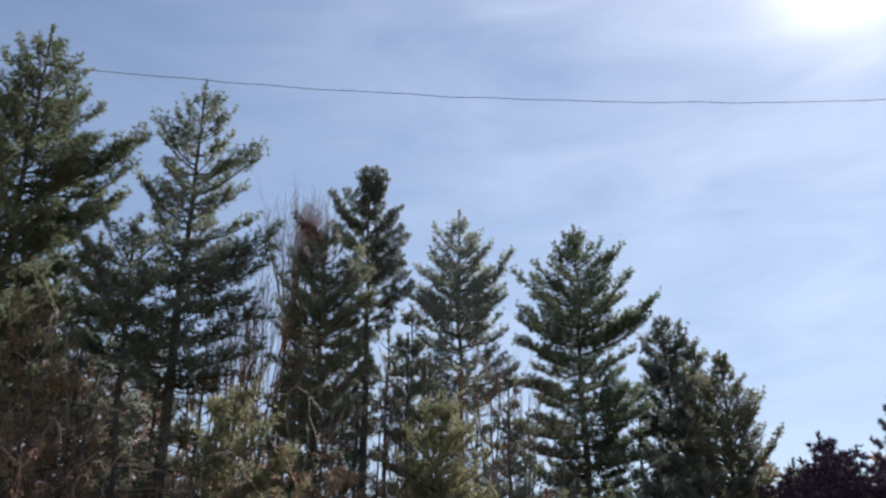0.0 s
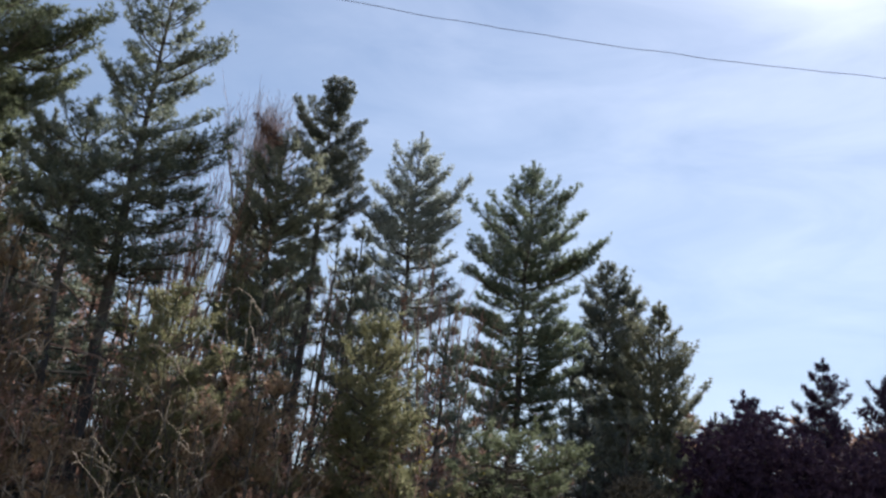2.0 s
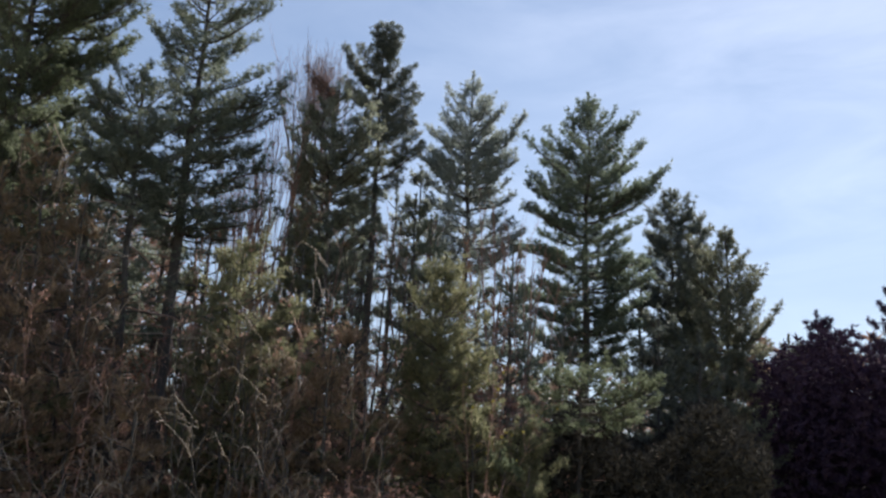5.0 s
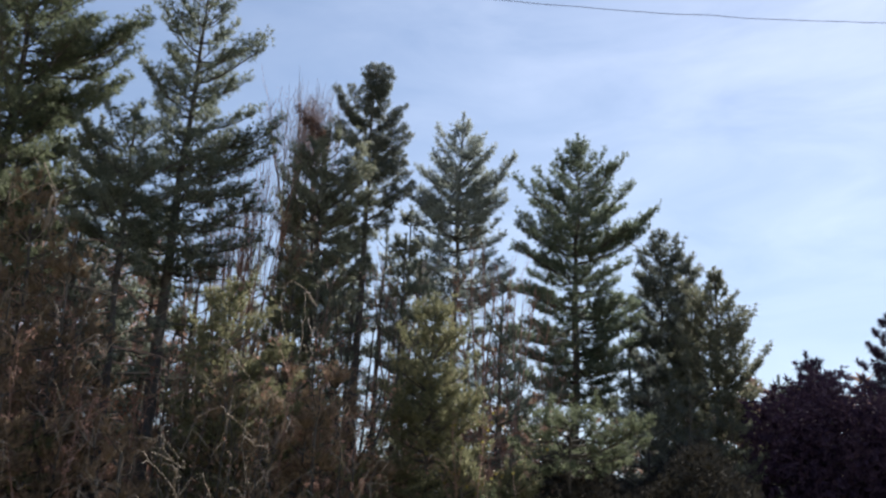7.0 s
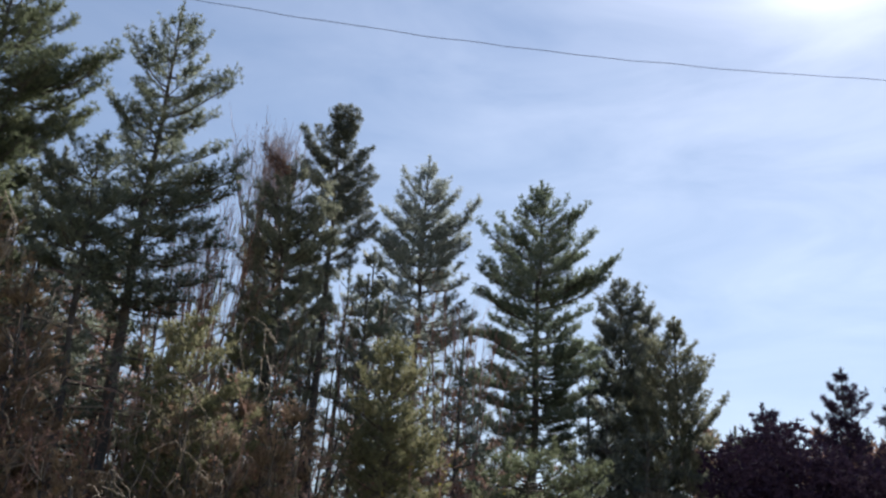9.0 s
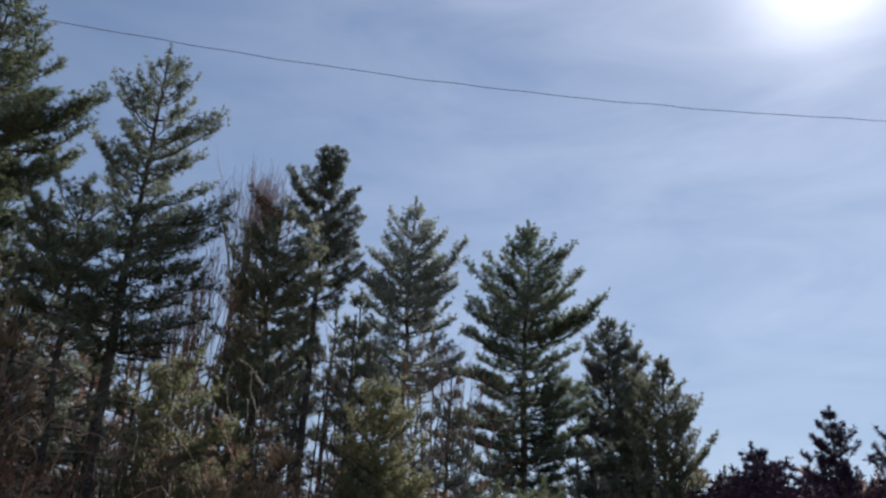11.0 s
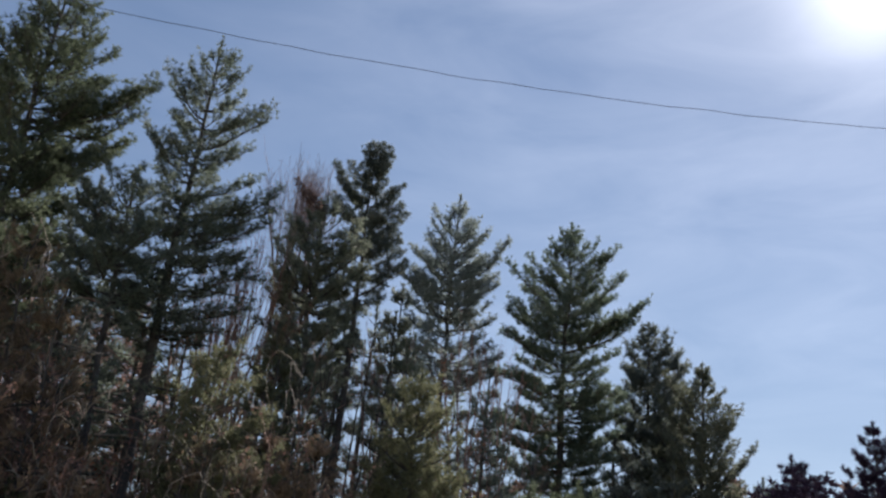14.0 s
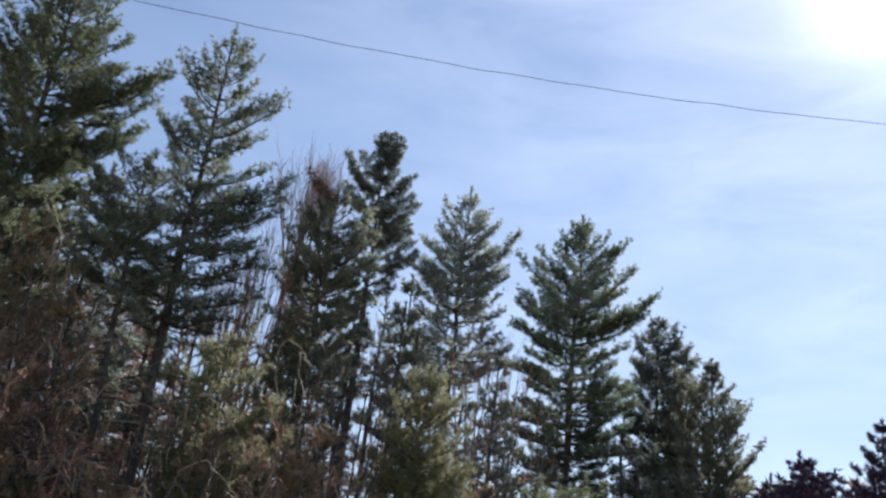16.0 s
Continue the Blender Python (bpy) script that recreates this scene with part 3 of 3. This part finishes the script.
for az, dist, top, wide, crown, mat in (
    (-29.5, 28.0, 17.0, 2.4, 6.0, NEEDLE_DARK), (-26.8, 28.0, 13.6, 2.0, 5.0, NEEDLE_DARK), (-24.4, 27.0, 13.8, 1.9, 5.0, NEEDLE_DARK),
    (-22.4, 28.0, 14.4, 1.9, 5.5, NEEDLE), (-20.4, 27.0, 13.6, 1.9, 5.0, NEEDLE_DARK), (-18.2, 29.0, 13.2, 1.8, 5.0, NEEDLE_DARK), (-16.0, 28.0, 11.6, 1.7, 5.0, NEEDLE),
    (-13.6, 31.0, 11.4, 1.6, 5.5, NEEDLE), (-10.6, 33.0, 12.6, 1.6, 6.0, NEEDLE_BLUE), (-7.9, 31.0, 12.2, 1.6, 5.0, NEEDLE), (-5.4, 32.0, 12.9, 1.6, 5.5, NEEDLE), (-4.6, 31.0, 12.5, 1.0, 8.5, NEEDLE),
    (-2.9, 32.0, 13.2, 1.5, 9.6, NEEDLE_BLUE), (-1.5, 32.0, 14.0, 1.3, 6.0, NEEDLE_DARK), (-0.4, 34.0, 13.0, 1.5, 5.5, NEEDLE), (2.3, 35.0, 12.4, 1.5, 5.0, NEEDLE), (4.3, 36.0, 12.8, 1.6, 5.0, NEEDLE_DARK), (5.4, 38.0, 11.6, 1.4, 5.0, NEEDLE_DARK),
    (11.8, 40.0, 13.4, 1.7, 4.0, NEEDLE_DARK), (15.2, 40.0, 14.9, 1.6, 4.0, NEEDLE_DARK), (14.9, 43.0, 13.6, 1.8, 4.0, NEEDLE_DARK), (10.6, 38.0, 8.6, 1.5, 3.0, NEEDLE),
):
    back_pine(az, dist, top, wide, crown, mat, "half-hidden pine in the second row of the wood")


def under_pine(az, dist, top, wide, mat):
    """A spindly young pine in the shade of the tall ones."""
    tips, z = [], top - 0.3
    while z > 2.5:
        out = wide * min(1.0, ((top - z) / 3.5) ** 0.6 + 0.1)
        tips += [(-out * rng.uniform(0.6, 1.15), z), (out * rng.uniform(0.6, 1.15), z - 0.25)]
        z -= rng.uniform(0.6, 1.0)
    pine(dist * math.sin(radians(az)), dist * math.cos(radians(az)), top, 2.2, tips, "spindly young pine shaded by taller trees", mat, tuft=0.14, full=0.7, rings=0.7,
         girth=0.07, stubs=0, name="young_pine", joined=True)


for az, dist, top, wide, mat in ((-27.4, 21.6, 10.0, 1.3, NEEDLE_DULL), (-22.8, 22.0, 9.8, 1.3, NEEDLE_DULL), (-25.2, 20.4, 8.4, 1.4, NEEDLE_DULL), (-20.6, 20.8, 8.2, 1.2, NEEDLE_DULL), (-23.4, 19.8, 6.4, 1.4, NEEDLE_DULL), (-28.6, 20.0, 8.0, 1.4, NEEDLE_DULL), (-18.4, 26.5, 6.4, 1.1, NEEDLE_DULL), (-12.9, 22.0, 5.6, 1.0, NEEDLE_DULL), (-6.6, 20.5, 4.9, 1.2, NEEDLE_DULL), (-10.0, 21.2, 6.6, 1.2, NEEDLE_DULL), (-8.0, 21.6, 6.4, 1.2, NEEDLE_DULL), (-5.0, 21.6, 6.2, 1.2, NEEDLE_DULL), (-3.6, 20.8, 4.0, 1.1, NEEDLE_YOUNG),
                                 (-6.6, 26.0, 10.0, 1.1, NEEDLE), (-0.7, 26.5, 10.4, 0.7, NEEDLE), (-1.7, 27.0, 11.2, 0.8, NEEDLE_OLIVE), (-8.2, 25.0, 9.4, 1.0, NEEDLE_YOUNG), (-14.6, 27.0, 8.6, 1.2, NEEDLE_YOUNG), (-8.6, 23.0, 8.0, 1.1, NEEDLE_YOUNG),
                                 (4.0, 20.6, 3.6, 1.1, NEEDLE_LOW), (5.6, 21.0, 3.3, 1.0, NEEDLE_YOUNG), (2.4, 20.4, 4.2, 1.0, NEEDLE_YOUNG), (4.2, 27.0, 9.0, 1.2, NEEDLE), (7.2, 28.0, 7.6, 1.3, NEEDLE_DARK), (12.8, 33.0, 9.6, 1.6, NEEDLE_DARK),
                                 (15.0, 33.0, 8.8, 1.6, NEEDLE_DARK), (17.4, 35.0, 7.8, 1.7, NEEDLE_DARK),
                                 (19.6, 38.0, 8.6, 1.8, LENS_PURPLE), (22.4, 39.0, 9.4, 1.9, LENS_PURPLE), (24.2, 39.0, 9.8, 1.9, LENS_PURPLE), (26.6, 39.0, 9.8, 1.9, LENS_PURPLE), (29.0, 38.0, 9.6, 2.0, LENS_PURPLE), (31.5, 37.0, 9.6, 2.0, LENS_PURPLE)):
    under_pine(az, dist, top, wide, mat)
for k in range(17):
    az = -29.0 + 1.62 * k + rng.uniform(-0.5, 0.5)
    under_pine(az, rng.uniform(18.6, 20.4), rng.uniform(3.0, 4.8) + (-0.6 if -9 < az < -7.4 else 1.2) * (az > -13), rng.uniform(0.9, 1.3), NEEDLE_DULL if k % 5 else NEEDLE_YOUNG)


# ---- bare saplings and brush ----
def sapling(x, y, height, spread, stems, label, bark, leaves=0, leaf_mat=None, name="bare_shrub", droop=0.0, thick=0.022, twigs=9, fine=1.0, least=0.65, fan=1.6, wild=0.0):
    """A many-stemmed leafless shrub or sapling with forked twigs and, where it has them, dry leaves."""
    global rng
    rng = np.random.default_rng(int(abs(x) * 1000 + y * 7919))
    ob = thing(name, x, y, label, "shrub", "brush at the foot of the pines")
    ends = []
    outer = Tubes() if wild > 0.5 else None
    for s in range(stems):
        a = rng.uniform(0, 6.28) if wild >= 0 else rng.uniform(1.2, 5.1)
        h = height * rng.uniform(least, 1.0) if s else height
        out = spread * rng.uniform(0.25, 1.0)
        k = 10
        u = np.linspace(0, 1, k)[:, None]
        w = np.array([math.cos(a), math.sin(a), 0.0])
        jit = np.cumsum(rng.normal(0, 0.035 + 0.1 * wild if wild > 0 else 0.035 + 0.025 * wild, (k, 3)), 0) * [1, 1, 0.3]
        main = w * (0.08 + 0.6 * max(wild, 0) * rng.random() * spread + out * u ** fan) + UP * h * (u - droop * u ** 4) + jit * np.minimum(1, u * 3)
        main[0, 2] = -0.05
        t = Tubes()
        t.add(main, thick * rng.uniform(0.7, 1.2), 0.004 * fine, 5)
        for b in range(twigs):
            q = rng.uniform(0.25 if wild >= 0 else 0.62, 0.97)
            i = q * (k - 1)
            p = main[int(i)] + (main[min(int(i) + 1, k - 1)] - main[int(i)]) * (i % 1)
            ln = h * 0.28 * (1.1 - q) * rng.uniform(0.6, 1.4) + 0.25
            d = unit(w * 0.3 + rng.normal(0, 0.55, 3) * [1, 1, 0.3 + 0.5 * max(wild, 0)] + UP * rng.uniform(0.5 - 0.9 * wild, 1.2 - 0.7 * wild))
            v = np.linspace(0, 1, 4)[:, None]
            twig = p + d * ln * v + np.cumsum(rng.normal(0, 0.03, (4, 3)), 0) * v + UP * (-droop * 0.5 * ln * v ** 2)
            (outer or t).add(twig, 0.008 * fine, 0.003, 3)
            ends.append(twig[1:])
            for c in range(4):
                r = twig[rng.integers(1, 4)]
                e = unit(d + rng.normal(0, 0.5, 3))
                l2 = ln * rng.uniform(0.2, 0.5)
                tw = np.array([r, r + e * l2])
                (outer or t).add(tw, 0.005 * fine, 0.0025, 3)
                ends.append(tw)
        part("stem", t.mesh("stem", bark), ob)
    if outer:
        tagged(part("brushwood", outer.mesh("brushwood", TWIG), ob), kind="stuff")
    if leaves:
        e = np.concatenate(ends)
        c = e[rng.integers(0, len(e), leaves)] + rng.normal(0, 0.05, (leaves, 3))
        d = unit(rng.normal(size=(leaves, 3)) + [0, 0, -0.6])
        side = unit(np.cross(d, rng.normal(size=(leaves, 3))))
        ln = rng.uniform(0.035, 0.085, (leaves, 1))
        v = np.stack([c, c + d * ln * 0.5 + side * ln * 0.32, c + d * ln, c + d * ln * 0.5 - side * ln * 0.32], 1).reshape(-1, 3)
        i = np.arange(leaves)[:, None] * 4
        part("leaves", mesh_of("leaves", v, [np.concatenate([i, i + 1, i + 2, i + 3], 1)], leaf_mat or LEAF), ob)
    return ob


# fine bare crowns rising between two pines
def bare_tree(az, dist, top, fork, wide, limbs, twigs, label, bark, leaves=0):
    """A leafless tree: a trunk up to the fork, ascending limbs, and twigs that fork twice, with small buds."""
    global rng
    rng = np.random.default_rng(int(abs(az) * 1000 + top * 77))
    x, y = at_az(az, dist)
    ob = thing("bare_tree", x, y, label, "tree", "bare trees among the pines")
    trunk = Tubes()
    k = np.linspace(0, 1, 9)[:, None]
    stem = UP * fork * k + np.cumsum(rng.normal(0, 0.05, (9, 3)), 0) * [1, 1, 0] * k
    stem[0, 2] = -0.1
    trunk.add(stem, 0.1, 0.055, 7)
    part("trunk", trunk.mesh("trunk", BARK), ob)
    ends = []
    for i in range(limbs):
        a = 6.28 * i / limbs + rng.normal(0, 0.3)
        w = np.array([math.cos(a), math.sin(a), 0.0])
        s0 = stem[-1] - UP * rng.uniform(0, 0.15) * fork
        s0[:2] = [np.interp(s0[2], stem[:, 2], stem[:, j]) for j in (0, 1)]
        h = (top - s0[2]) * rng.uniform(0.8, 0.97)
        u = np.linspace(0, 1, 12)[:, None]
        line = s0 + w * wide * rng.uniform(0.35, 1.0) * u ** 0.8 + UP * h * u + np.cumsum(rng.normal(0, 0.035, (12, 3)), 0) * [1, 1, 0.2] * u
        t = Tubes()
        t.add(line, 0.04, 0.006, 5)
        for _ in range(twigs):
            q = rng.uniform(0.3, 0.95)
            p = line[int(q * 11)]
            d = unit(w * rng.uniform(-0.1, 0.5) + rng.normal(0, 0.18, 3) * [1, 1, 0] + UP * 1.5)
            ln = (top - p[2]) * rng.uniform(0.35, 0.8) + 0.1
            v = np.linspace(0, 1, 6)[:, None]
            twig = p + d * ln * v + np.cumsum(rng.normal(0, 0.025, (6, 3)), 0) * v + UP * 0.1 * ln * v ** 2
            t.add(twig, 0.008, 0.004, 3)
            ends.append(twig[2:])
            for _ in range(3):
                r = twig[rng.integers(2, 6)]
                e = unit(d + rng.normal(0, 0.32, 3))
                l2 = min(ln * rng.uniform(0.15, 0.45), max(top - r[2], 0.0) + 0.1)
                tw = np.array([r, r + e * l2 * 0.5, r + e * l2 + UP * 0.12 * l2])
                t.add(tw, 0.006, 0.0035, 3)
                ends.append(tw[1:])
        part("limb", t.mesh("limb", bark), ob)
    e = np.concatenate(ends)
    c = e[rng.integers(0, len(e), 260 + leaves)]
    v, f = blades(c, np.repeat(UP[None], len(c), 0), 2, 0.045, 0.02, 0.6)
    tagged(part("budding", mesh_of("budding", v, f, TWIG_RED if not leaves else LEAF), ob), kind="stuff")
    return ob


for az, top, wide in ((-9.2, 16.3, 0.9), (-8.3, 16.7, 0.85), (-7.4, 16.6, 0.75)):
    bare_tree(az, 29.6, top, 12.4, wide, 6, 14, "tall bare tree with a fan of fine pinkish-grey twigs", TWIG_RED)
for az, dist, top in ((-10.7, 26.5, 13.0), (-12.2, 27.0, 12.4), (-11.5, 27.6, 13.4), (-9.9, 27.8, 13.6), (-13.2, 27.4, 11.6), (-1.6, 28.0, 11.0), (3.7, 28.0, 11.4), (5.2, 29.0, 10.6)):
    bare_tree(az, dist, top, 6.0, 1.2, 5, 6, "bare tree with dark forking limbs between the pines", TWIG_DARK, 60)
bare_tree(-3.3, 25.5, 9.4, 4.6, 1.7, 6, 7, "bare tree with dark spreading limbs in a gap", BARK, 40)
# grey bare trees seen through the gaps
for az, dist, h in ((-14.0, 26, 10.4), (5.8, 29, 9.6)):
    sapling(*at_az(az, dist), h, 1.3, 4, "bare grey sapling leaning among the pines", TWIG_DARK, 120, name="bare_sapling", thick=0.04, twigs=22, fine=1.1)
# brown brush with dry leaves, tall behind and low in front
brush = [(-28.0 + 1.9 * k + rng.uniform(-0.6, 0.6), rng.uniform(26, 30), rng.uniform(7.6, 9.4), 900, 12) for k in range(14)]
brush += [(az, 23.5, h, 1000, 12) for az, h in ((-25.2, 8.6), (-23.6, 8.2), (-21.0, 8.8))]
brush += [(az, rng.uniform(19.8, 22.5), rng.uniform(5.2, 7.4), 700, 12)
          for az in (-28.0, -25.2, -22.6, -20.6, -8.6, -7.0, -5.6, -4.4)]
brush += [(az, rng.uniform(20.8, 21.8), h, 1200, 12) for az, h in ((-29.2, 9.0), (-26.0, 8.6), (-23.0, 8.8), (-20.6, 8.0))]
brush += [(3.0, 24, 6.8, 800, 10), (4.4, 25, 6.6, 800, 10), (5.6, 26, 6.4, 800, 10)]
for az, dist, h, leaves, twigs in brush:
    sapling(*at_az(az, dist), h, 1.4, 5, "tall brown sapling holding dry leaves", TWIG_DARK, leaves, name="leafy_sapling", twigs=twigs, droop=0.14, fine=1.0, wild=0.7)
for az, dist, h, leaves in ((-11.4, 27.0, 11.8, 800), (-8.9, 26.0, 11.4, 320), (-7.1, 25.8, 10.8, 260), (2.1, 25.5, 9.6, 1000), (1.6, 27.0, 10.4, 700), (4.2, 26.0, 7.4, 900), (-21.0, 22.6, 9.4, 400), (-16.0, 21.0, 6.0, 500)):
    sapling(*at_az(az, dist), h, 0.9, 4, "thin sapling with clinging reddish-brown leaves", TWIG_DARK, leaves, LEAF_RED, name="leafy_sapling", twigs=6, droop=0.05, fine=1.0, least=0.75)
for k in range(24):
    az = -27.8 + 1.45 * k + rng.uniform(-0.5, 0.5)
    h = rng.uniform(2.4, 5.0) * (0.6 if az > -1 or -18.5 < az < -9.5 else 0.45 if -20 < az < -18.4 else 0.85)
    sapling(*at_az(az, rng.uniform(17, 20.5) + (2 if az > -1 else 0)), h, 1.5, 5, "brown brush with arching twigs and dry leaves", TWIG_DARK, 1500,
            twigs=11, droop=0.5, thick=0.012, fine=0.9, wild=0.9, fan=1.1)

for az, h in ((-5.0, 4.0), (-1.6, 4.0), (1.8, 3.4)):
    sapling(*at_az(az, 18.6), h, 1.4, 5, "brown brush with arching twigs and dry leaves", TWIG_DARK, 900, twigs=11, droop=0.5, thick=0.012, fine=0.9, wild=0.9, fan=1.1)


def vine(az, dist, h, turn, thick=0.011, ends=9):
    """A pale woody vine that climbs through the brush, with loose ends that hook over and hang."""
    global rng
    rng = np.random.default_rng(int(abs(az) * 1000 + h * 77))
    x, y = at_az(az, dist)
    ob = thing("woody_vine", x, y, "pale bare vine hooking over dark brush", "vine", "vines in the brush")
    w = np.array([math.cos(turn), math.sin(turn), 0.0])
    u = np.linspace(0, 1, 14)[:, None]
    line = UP * h * u + w * 0.5 * np.sin(u * 5 + turn) * u + np.cumsum(rng.normal(0, 0.05, (14, 3)), 0) * [1, 1, 0.2] * np.minimum(1, 3 * u)
    line[0, 2] = -0.05
    t = Tubes()
    t.add(line, 0.014, 0.008, 5)
    part("stem", t.mesh("stem", BARK), ob)
    for _ in range(ends):
        t = Tubes()
        p = line[rng.integers(6, 14)]
        a = rng.uniform(0, 6.28)
        side = np.array([math.cos(a), 0.5 * math.sin(a), 0.0])
        size, hook = rng.uniform(0.35, 1.0), rng.uniform(1.6, 4.2)
        s = np.linspace(0, 1, 12)[:, None]
        loop = p + side * size * np.sin(s * hook * 0.62) * 0.9 + UP * size * (np.sin(s * hook) * 0.7 - 0.35 * s * (hook > 2.6)) + np.cumsum(rng.normal(0, 0.02, (12, 3)), 0)
        t.add(loop, thick, 0.5 * thick, 4)
        for _ in range(2):
            q = loop[rng.integers(4, 12)]
            d = unit(rng.normal(0, 1, 3))
            ln = rng.uniform(0.15, 0.45)
            t.add([q, q + d * ln * 0.5, q + d * ln - UP * 0.1 * ln], 0.007, 0.004, 3)
        part("tendril", t.mesh("tendril", VINE), ob)


for az, dist, h, turn in ((-27.2, 20.6, 7.6, 1.2), (-25.6, 20.6, 9.0, 0.2), (-24.4, 20.4, 7.0, 2.0), (-23.2, 20.6, 9.2, 3.3), (-22.2, 20.2, 6.0, 4.1), (-21.4, 20.8, 8.8, 0.6), (-20.2, 20.2, 7.2, 1.7),
                          (-19.2, 20.6, 6.4, 2.9), (-17.8, 19.6, 5.4, 0.9), (-15.0, 19.2, 4.6, 2.2), (-9.0, 20.0, 6.8, 3.6), (-5.6, 20.5, 7.6, 0.2), (-4.6, 18.8, 4.6, 5.0)):
    vine(az, dist, h, turn)
for k in range(15):
    vine(-28.4 + 1.9 * k + 0.7 * math.sin(5 * k), 17.6 + 0.8 * math.sin(3 * k), 3.4 + 1.5 * math.sin(7 * k + 1), 1.3 * k, 0.006, 11)
for az, h in ((-13.4, 6.4), (-12.2, 6.0), (-10.8, 6.8), (-9.8, 6.0)):
    sapling(*at_az(az, 18.4), h, 0.7, 2, "thin bare sapling in front of a young pine", BARK, 60, name="bare_sapling", twigs=6, droop=0.1, wild=0.35)
# yellow leaves at the side of a young pine
sapling(*at_az(2.9, 20.5), 5.6, 0.5, 3, "thin sapling with a few yellow leaves", TWIG, 160, LEAF_YELLOW, name="leafy_sapling", twigs=7)


# ---- woods behind: too many stems and tufts to count ----
def far_woods():
    count = 5200
    az = np.radians(rng.uniform(-40, 17, count))
    dist = rng.uniform(32, 46, count) + 11 * (az > 0.15)
    top = 7.2 + 1.0 * np.sin(az * 19) + 0.8 * np.sin(az * 47 + 1) + 3.2 * (az > 0.17) + 1.6 * (az < -0.075)
    z = top * rng.random(count) ** 0.75
    tall = 3600
    az2 = np.radians(rng.uniform(-36, -15.5, tall))
    d2 = rng.uniform(34, 42, tall)
    z2 = (13.6 + 1.2 * np.sin(az2 * 41) - 14 * np.maximum(az2 + 0.31, 0) * 4) * rng.random(tall) ** 0.7
    az, dist, z = np.concatenate([az, az2]), np.concatenate([dist, d2]), np.concatenate([z, z2])
    count += tall
    c = np.stack([dist * np.sin(az), dist * np.cos(az), z], 1)
    v, f = blades(c, np.repeat(UP[None], count, 0), 14, 0.36, 0.085, 1.1)
    ob = new("far_woods", mesh_of("far_woods", v, f, UNDERGROWTH))
    tagged(ob, "dark undergrowth of low conifers deep in the wood", "woods", kind="stuff")
    count = 5200
    az = np.radians(rng.uniform(-42, 44, count))
    dist = rng.uniform(58, 70, count)
    z = (8.5 + 5.0 * (az > 0.3)) * rng.random(count) ** 0.8
    c = np.stack([dist * np.sin(az), dist * np.cos(az), z], 1)
    v, f = blades(c, np.repeat(UP[None], count, 0), 10, 1.0, 0.4, 1.1)
    ob = new("distant_woods", mesh_of("distant_woods", v, f, UNDERGROWTH))
    tagged(ob, "dark distant woods closing the view between trunks", "woods", kind="stuff")
    # hedge at the right; its colour carries the purple corner shading of the lens
    count = 9000
    az = np.radians(rng.uniform(17.8, 36, count))
    dist = rng.uniform(35, 44, count)
    z = (8.7 + 0.7 * np.sin(az * 37)) * rng.random(count) ** 0.6
    c = np.stack([dist * np.sin(az), dist * np.cos(az), z], 1)
    v, f = blades(c, np.repeat(UP[None], count, 0), 11, 0.26, 0.085, 1.1)
    az2 = np.radians(rng.uniform(18.6, 37, 2600))
    c2 = np.stack([44 * np.sin(az2), 44 * np.cos(az2), 7.6 * rng.random(2600)], 1) * rng.uniform(1.0, 1.08, (2600, 1))
    v2, f2 = blades(c2, np.repeat(UP[None], 2600, 0), 9, 0.5, 0.3, 1.1)
    v, f = np.concatenate([v, v2]), [f[0], f2[0] + len(v)]
    ob = new("dark_hedge", mesh_of("dark_hedge", v, f, LENS_PURPLE))
    tagged(ob, "hedge of dense bushes, coloured with the lens's dark purple shading", "hedge", kind="stuff")
    # added dark bushes fill the black gap below the pines in place of shade
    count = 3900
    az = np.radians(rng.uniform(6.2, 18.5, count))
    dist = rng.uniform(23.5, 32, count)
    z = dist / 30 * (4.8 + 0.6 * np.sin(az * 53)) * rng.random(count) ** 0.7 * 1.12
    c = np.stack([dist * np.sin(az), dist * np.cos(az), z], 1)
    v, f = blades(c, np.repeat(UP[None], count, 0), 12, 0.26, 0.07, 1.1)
    ob = new("shaded_bushes", mesh_of("shaded_bushes", v, f, SHADE_FILL))
    tagged(ob, "added dark bushes standing in for deep shade below pines", "bushes", kind="stuff")


far_woods()


# ---- overhead cable on two wooden poles ----
def cable():
    turn = radians(-6)
    ahead = np.array([math.sin(turn), math.cos(turn), 0.0])
    right = np.array([math.cos(turn), -math.sin(turn), 0.0])
    s = np.linspace(-19, 23, 240)
    hang = 8.21 + 0.0032 * s + 0.00795 * s ** 2
    hang = hang + 0.008 * np.sin(s * 4.1) * np.sin(s * 0.9 + 1) + 0.004 * np.sin(s * 7.3 + 2)
    line = ahead * 10 + right * s[:, None] + UP * hang[:, None]
    t = Tubes()
    t.add(line, 0.0038, 0.0038, 6)
    tagged(new("overhead_cable", t.mesh("overhead_cable", CABLE)), "thin black cable sagging between two wooden poles", "cable")
    for i in (0, -1):
        x, y, z = line[i]
        ob = thing("utility_pole", x, y + 0.12, "weathered wooden pole carrying a thin cable", "pole", "poles")
        p = Tubes()
        p.add(np.outer(np.linspace(-0.2, z + 0.6, 8), UP), 0.15, 0.1, 12)
        p.add(np.outer(np.linspace(z + 0.6, z + 0.63, 2), UP), 0.1, 0.01, 12)
        part("post", p.mesh("post", POLE), ob)
        h = Tubes()
        h.add([[0, 0, z], [0, -0.12, z], [0, -0.125, z]], 0.025, 0.02, 8)
        part("hook", h.mesh("hook", CABLE), ob)


cable()
